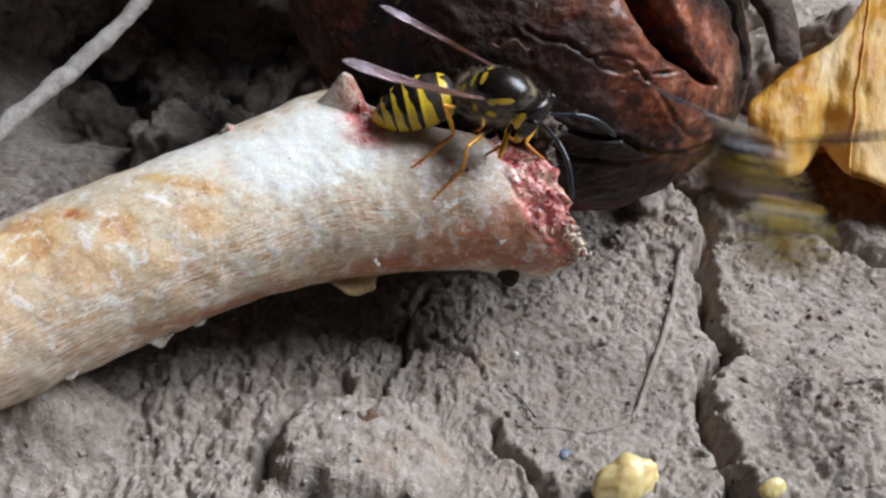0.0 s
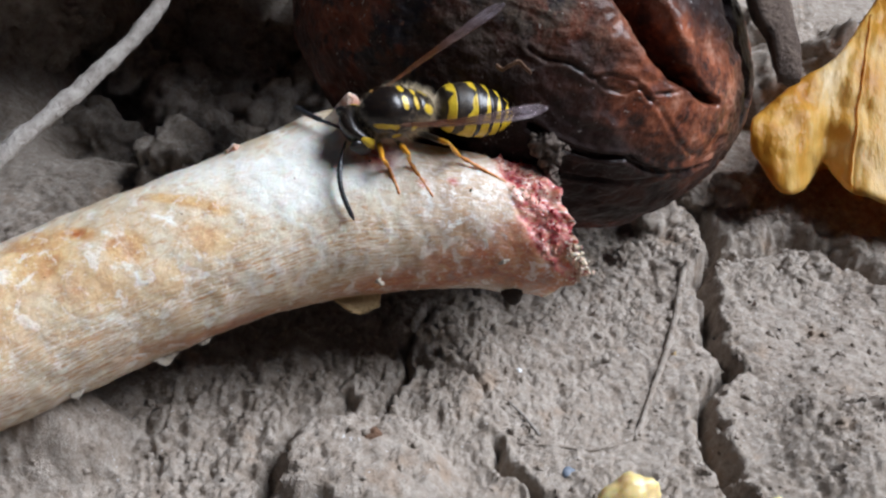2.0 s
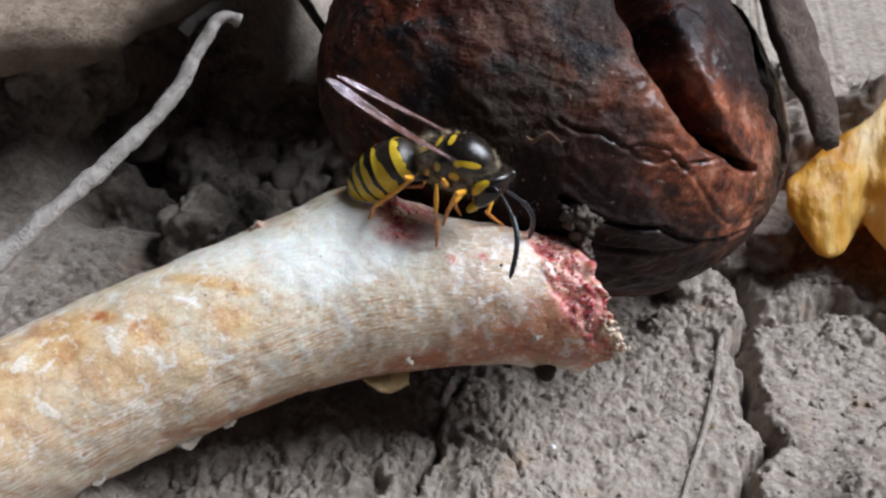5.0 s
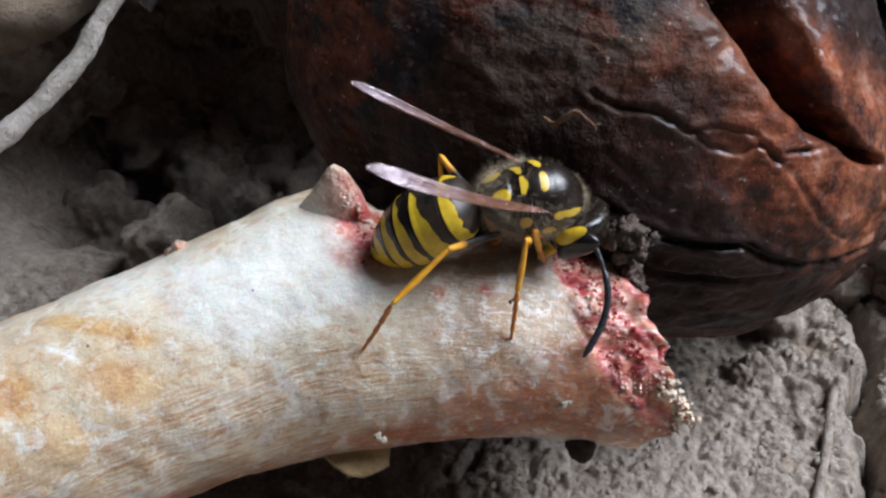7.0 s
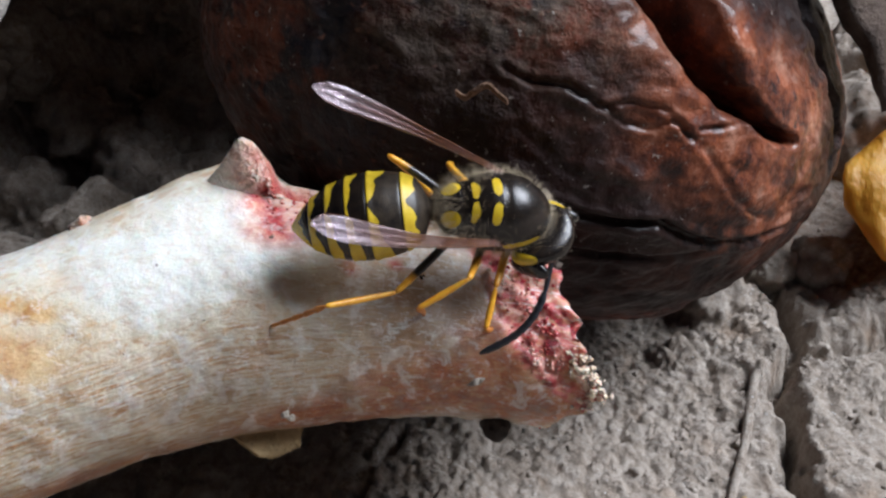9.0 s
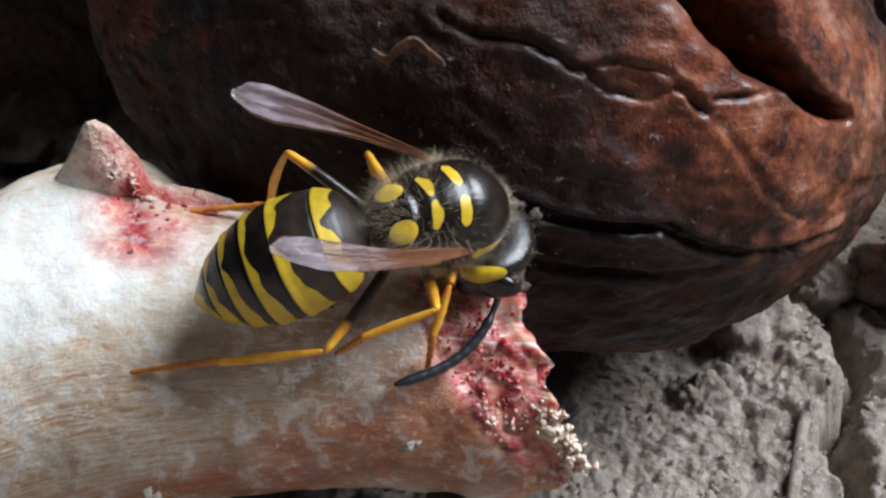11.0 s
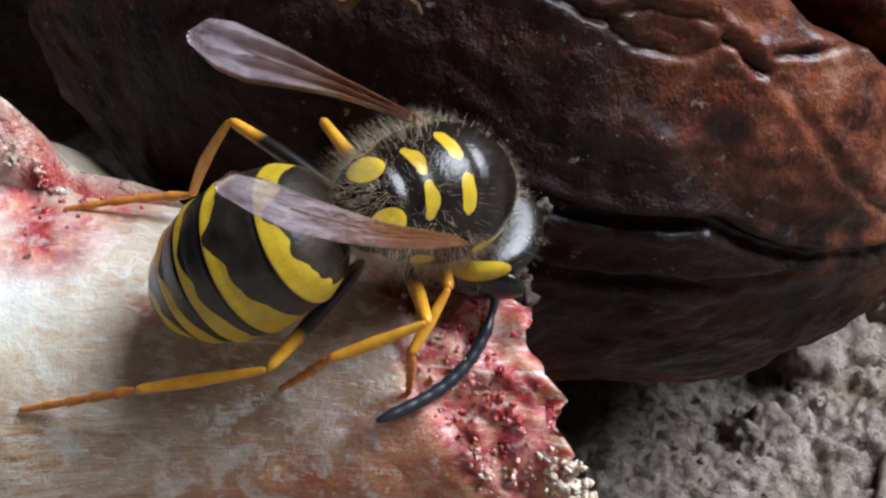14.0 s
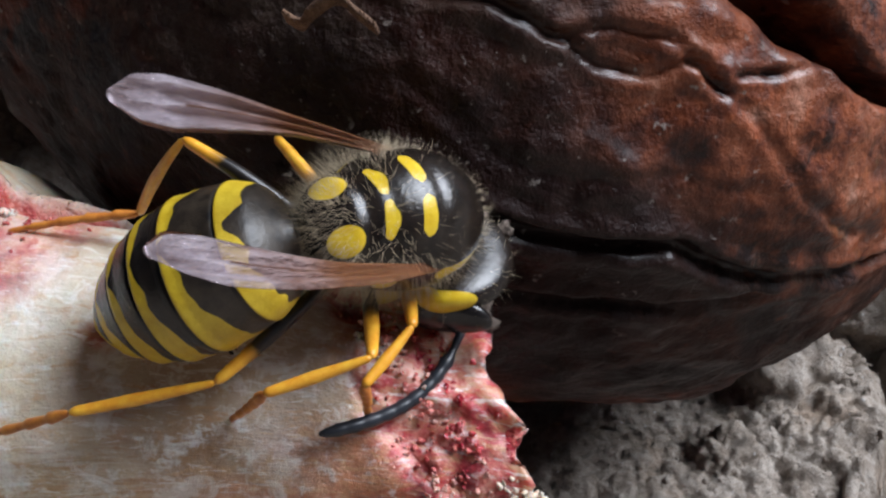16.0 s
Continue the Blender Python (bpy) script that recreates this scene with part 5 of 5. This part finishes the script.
WING_L = [(0, 4, 23), (0.034, 4, 23), (0.1, 3, -6), (0.2, 8, 9), (0.3, -21, -6), (0.5, -22, -12), (1, -9, -10), (1.5, -13, -6), (1.8, -26, -1), (2, -17, 10), (2.5, -30, 6), (3, -28, 7), (3.5, 20, 25), (4, 14, 16), (4.5, 14, 14),
          (7, -10, 10), (7.5, -15, 4), (8, -2, 13), (8.5, -7, 10), (9, -10, 15), (11.5, -2, 16), (12, -2, 16), (13, -3, 16), (14, -2, 19), (16, 4, 14)]
# seconds, the place of the head's middle before the thorax, its nod and its turn in degrees
HEAD = [(0, 0.27, 0.0, -0.09, 38, 0), (4.5, 0.27, 0.0, -0.09, 38, 0), (7, 0.265, -0.08, -0.06, 34, -30), (9, 0.265, -0.08, -0.06, 34, -30), (11.5, 0.255, -0.10, -0.07, 38, -34), (16, 0.255, -0.10, -0.07, 38, -34)]
# seconds and direction of an antenna from the head
FEEL_R = [(0, (0.56, -0.47, -0.68)), (0.034, (0.56, -0.47, -0.68)), (0.2, (0.8, -0.5, 0.1)), (1, (0.7, -0.6, -0.2)), (1.8, (0.53, -0.71, -0.45)), (2, (0.39, -0.83, -0.41)), (3, (0.2, -0.6, -0.7)), (3.5, (-0.37, 0.03, -0.93)), (4, (-0.54, 0.18, -0.82)), (4.5, (0.54, -0.37, -0.76)),
          (7, (-0.06, -0.72, -0.69)), (7.5, (-0.35, -0.89, -0.29)), (8, (-0.29, -0.32, -0.9)), (8.5, (-0.2, -0.6, -0.78)), (9, (-0.44, -0.72, -0.54)), (11.5, (-0.72, -0.39, -0.57)), (13, (-0.68, -0.4, -0.61)), (14, (-0.72, -0.48, -0.5)), (16, (-0.78, -0.38, -0.5))]
FEEL_L = [(0, (0.7, 0.5, -0.5)), (0.034, (0.7, 0.5, -0.5)), (0.2, (0.7, 0.6, 0.3)), (1, (-0.08, 0.94, -0.34)), (1.5, (0.1, 0.92, -0.38)), (1.8, (0.2, 0.87, -0.45)), (2, (0.17, 0.89, -0.42)), (2.5, (0.4, 0.67, -0.63)), (3.5, (0.4, 0.5, -0.75)), (7, (0.3, 0.5, -0.8)), (9, (0.2, 0.6, -0.75)), (16, (0.2, 0.6, -0.75))]
# seconds and place of a foot on the bone; elsewhere feet take their stance
FEET = {
    "RF": [(0, 0.46, 0.26, 1.91), (3.5, -0.38, 0.24, 2.08), (4.5, -0.31, 0.11, 2.06), (7, 0.47, 0.37, 1.92), (7.5, 0.51, 0.35, 1.90), (8, 0.65, 0.24, 1.83), (8.5, 0.67, 0.10, 1.74), (9, 0.72, 0.03, 1.65), (11.5, 0.72, 0.05, 1.67), (16, 0.73, 0.08, 1.70)],
    "RM": [(0, 0.15, -0.14, 1.74), (0.1, 0.16, -0.14, 1.74), (0.2, 0.53, 0.20, 1.86), (0.3, 0.54, 0.19, 1.85), (3.5, -0.41, -0.13, 1.98), (4, -0.27, 0.0, 2.01), (4.5, -0.24, 0.01, 2.01), (7, 0.38, -0.06, 1.73), (8, 0.39, -0.05, 1.74), (16, 0.39, -0.05, 1.74)],
    "RH": [(0.1, -0.04, -0.27, 1.65), (0.3, -0.03, -0.26, 1.66), (3, 0.12, -0.08, 1.82), (3.5, -1.04, -0.31, 2.01), (4, -1.0, -0.25, 2.03), (4.5, -0.81, 0.10, 2.08), (7, -0.31, -0.33, 1.76), (16, -0.28, -0.31, 1.76)],
    "LF": [(1, 0.08, -0.05, 1.87), (1.5, 0.09, -0.04, 1.87), (1.8, -0.15, -0.13, 1.89), (2, -0.15, -0.12, 1.90), (2.5, -0.03, -0.08, 1.89), (2.8, -0.90, 0.27, 2.05)],
    "LM": [(1, 0.49, 0.0, 1.74), (1.5, 0.50, -0.09, 1.54), (1.8, 0.08, -0.04, 1.87), (2.5, 0.07, -0.05, 1.87), (2.8, -0.53, 0.07, 2.07)],
    "LH": [(0.5, -0.03, -0.27, 1.65), (1.8, 0.54, 0.28, 1.88), (2.5, 0.62, 0.24, 1.84), (2.8, 0.21, -0.03, 1.84), (3, -0.94, -0.33, 2.0), (11.5, -0.40, 0.21, 2.08), (16, -0.40, 0.22, 2.08)],
}


# seconds and place of a knee where it is seen; elsewhere knees stand up and outward
KNEES = {
    "RH": [(3.5, -0.65, -0.21, 2.71), (4.5, -0.45, -0.15, 2.72), (7, 0.05, -0.25, 2.35), (8.5, 0.40, -0.14, 1.96), (9, 0.31, -0.12, 1.96), (11.5, 0.46, -0.21, 1.91), (13, 0.48, -0.20, 1.98), (14, 0.46, -0.20, 1.94), (16, 0.43, -0.14, 1.95)],
    "RM": [(3.5, -0.48, -0.18, 2.65), (4.5, -0.30, -0.12, 2.66), (7, 0.44, -0.01, 2.32), (7.5, 0.37, 0.09, 2.15), (8, 0.65, -0.17, 2.27), (8.5, 0.80, -0.20, 2.08), (9, 0.64, -0.17, 2.09), (11.5, 0.84, -0.08, 2.05), (13, 0.85, -0.08, 2.07), (14, 0.85, -0.04, 2.04), (16, 0.81, -0.02, 2.00)],
    "RF": [(3.5, -0.37, -0.15, 2.59), (4.5, -0.15, -0.10, 2.60), (7, 0.45, 0.13, 2.28), (8, 0.71, -0.05, 2.23), (9, 0.74, -0.02, 1.95), (11.5, 0.83, 0.07, 2.06), (13, 0.86, 0.08, 2.06), (14, 0.86, 0.11, 2.04), (16, 0.86, 0.15, 1.98)],
    "LH": [(7.5, 0.15, 0.20, 2.50), (11.5, 0.20, 0.23, 2.40), (13, 0.22, 0.22, 2.45), (14, 0.21, 0.27, 2.40), (16, 0.22, 0.27, 2.41)],
    "LM": [(7.5, 0.39, 0.43, 2.40), (9, 0.38, 0.51, 2.28), (11.5, 0.37, 0.52, 2.27), (13, 0.37, 0.51, 2.31), (14, 0.36, 0.52, 2.29), (16, 0.36, 0.52, 2.30)],
}


def trail(at, yaw, pitch, roll=0):
    return pose(at[0] * K * CM, at[1] * K * CM, at[2] * K * CM, roll, pitch, yaw)


def aim(at, way, up):
    """The pose in metres of a limb at a place, its +x along way and its +z near up."""
    x = Vector(way).normalized()
    y = Vector(up).cross(x).normalized()
    m = Matrix((x, y, x.cross(y))).transposed().to_4x4()
    m.translation = Vector(at)
    return m


def body_at(t):
    """The wasp's pose between the rows, for its feet."""
    for (a, pa, ra), (b, pb, rb) in zip(BODY, BODY[1:]):
        if t <= b:
            f = (t - a) / (b - a)
            ma, mb = pose(*cm(pa), *ra), pose(*cm(pb), *rb)
            return Matrix.LocRotScale(ma.translation.lerp(mb.translation, f), ma.to_quaternion().slerp(mb.to_quaternion(), f), None)


def foot_at(name, t, m):
    """A foot's place in the world: where it is known to stand near that time, or a stance set down on the bone."""
    rows = FEET[name]
    for a, b in zip(rows, rows[1:]):
        if a[0] <= t <= b[0] and (b[0] - a[0] < 1.01 or a[0] >= 7):
            f = (t - a[0]) / (b[0] - a[0])
            return (Vector(a[1:]).lerp(Vector(b[1:]), f)) * CM
    for a in rows:
        if abs(a[0] - t) < 0.06:
            return Vector(a[1:]) * CM
    x, y, z = STANCE[name[1]]
    want = m @ (Vector((x, y * (1 if name[0] == "L" else -1), z)) * K * CM)
    d = np.linalg.norm(BONE_SKIN - np.array(want) / CM, axis=1)
    return Vector(BONE_SKIN[int(d.argmin())]) * CM


def joint(a, b, first, second, pole):
    """Where two limbs of given lengths from a to b meet, bent toward pole."""
    way = (b - a).normalized()
    far = min(max((b - a).length, abs(first - second) * 1.02), (first + second) * 0.995)
    along = (first * first - second * second + far * far) / (2 * far)
    side = (pole - way * pole.dot(way)).normalized()
    return a + way * along + side * math.sqrt(max(first * first - along * along, 0))


def leg_rows(name, times):
    """Rows for femur, tibia and tarsus so that the foot stands where it should."""
    s = 1 if name[0] == "L" else -1
    fe, ti, ta = (v * K * CM for v in BONES[name[1]])
    hx, hy, hz = HIP[name[1]]
    hip = Vector((hx, hy * s, hz)) * K * CM
    out = ([], [], [])
    for t in times:
        m = body_at(t)
        foot = m.inverted() @ foot_at(name, t, m)
        bent = KNEES.get(name, ())
        if bent and bent[0][0] <= t:
            place = Vector([float(np.interp(t, [k[0] for k in bent], [k[i] for k in bent])) for i in (1, 2, 3)]) * CM
            knee = hip + (m.inverted() @ place - hip).normalized() * fe
            pole = (m.to_3x3().inverted() @ Vector((0, -0.77, 0.64) if s < 0 else (0, 0.3, -0.7))).normalized()
            ankle = joint(knee, foot, ti, ta, pole)
        else:
            back = hip - foot
            flat = Vector((back.x, back.y, back.z * 0.35)).normalized()
            ankle = foot + flat * ta * 0.86 + Vector((0, 0, 1)) * ta * 0.22
            reach = ankle - hip
            ankle = hip + reach.normalized() * min(max(reach.length, abs(fe - ti) * 1.05), (fe + ti) * 0.985)
            pole = Vector((0.25 if name[1] == "F" else (-0.35 if name[1] == "H" else 0.0), 0.9 * s, 0.6))
            knee = joint(hip, ankle, fe, ti, pole)
        for rows, a, b in ((out[0], hip, knee), (out[1], knee, ankle), (out[2], ankle, foot)):
            rows.append((t, aim(a, b - a, pole)))
    return out


def head_at(t):
    x, y, z, nod, turn = (float(np.interp(t, [h[0] for h in HEAD], [h[i] for h in HEAD])) for i in range(1, 6))
    return pose(x * K * CM, y * K * CM, z * K * CM, 0, nod, turn)


def brow(t, s):
    """Where an antenna springs from the head."""
    return head_at(t) @ (Vector((0.085, 0.055 * s, 0.05)) * K * CM)


def motions():
    walk(wasp_parts["head"], [(t, head_at(t)) for t, *_ in HEAD])
    walk(wasp, [(t, pose(*cm(p), *r)) for t, p, r in BODY])
    walk(wasp_parts["B"], [(t, trail(WAIST, a, b)) for t, a, b in ABDOMEN])
    for c, s, rows, feel in (("R", -1, WING_R, FEEL_R), ("L", 1, WING_L, FEEL_L)):
        walk(wasp_parts["W" + c], [(t, trail((TEGULA[0], TEGULA[1] * s, TEGULA[2]), a, b, (-30 if s < 0 else 30) * float(np.interp(t, [0, 9, 11.5], [0.3, 0.5, 1])))) for t, a, b in rows])
        walk(wasp_parts["A" + c], [(t, aim(brow(t, s), v, (0.9, 0.3 * s, 0.5))) for t, v in feel])
        for leg in "FMH":
            for i, rows in enumerate(leg_rows(c + leg, [t for t, *_ in BODY])):
                walk(wasp_parts[c + leg + str(i)], rows)
    # the other wasp darts away as the clip begins
    walk(flier, [(0, pose(*cm((2.40, 0.60, 1.90)), -20, -35, 140)), (0.1, pose(*cm((5.6, -0.4, 2.2)), -10, 0, 160)), (0.4, pose(*cm((14, -3, 3.4)), 0, 0, 170)), (0.7, pose(*cm((18, -5, 1.6)), 0, 0, 175)), (0.9, pose(*cm((19, -5.4, 0.46)), 0, 0, 175)), (16, pose(*cm((19, -5.4, 0.46)), 0, 0, 175))])


def rest_pose(parts, spread):
    """The wings, legs and feelers of a wasp in the air."""
    parts["B"].matrix_basis = trail(WAIST, 0, -20)
    for c, s in (("R", -1), ("L", 1)):
        parts["W" + c].matrix_basis = trail((TEGULA[0], TEGULA[1] * s, TEGULA[2]), -spread * s, 62)
        parts["A" + c].matrix_basis = aim(Vector((0.375, 0.05 * s, 0.0)) * K * CM, (0.8, 0.5 * s, 0.1), (0.0, 0.3 * s, 1))
        for leg in "FMH":
            hx, hy, hz = HIP[leg]
            hip = Vector((hx, hy * s, hz)) * K * CM
            lean = {"F": 0.4, "M": -0.2, "H": -0.9}[leg]
            for i, way in enumerate(((lean, 0.7 * s, -0.3), (lean, 0.3 * s, -0.9), (lean - 0.3, 0.1 * s, -0.8))):
                parts[c + leg + str(i)].matrix_basis = aim(hip, way, (0, 0.3 * s, 1))
                hip = hip + Vector(way).normalized() * BONES[leg][i] * K * CM


rest_pose(flier_parts, 40)

motions()
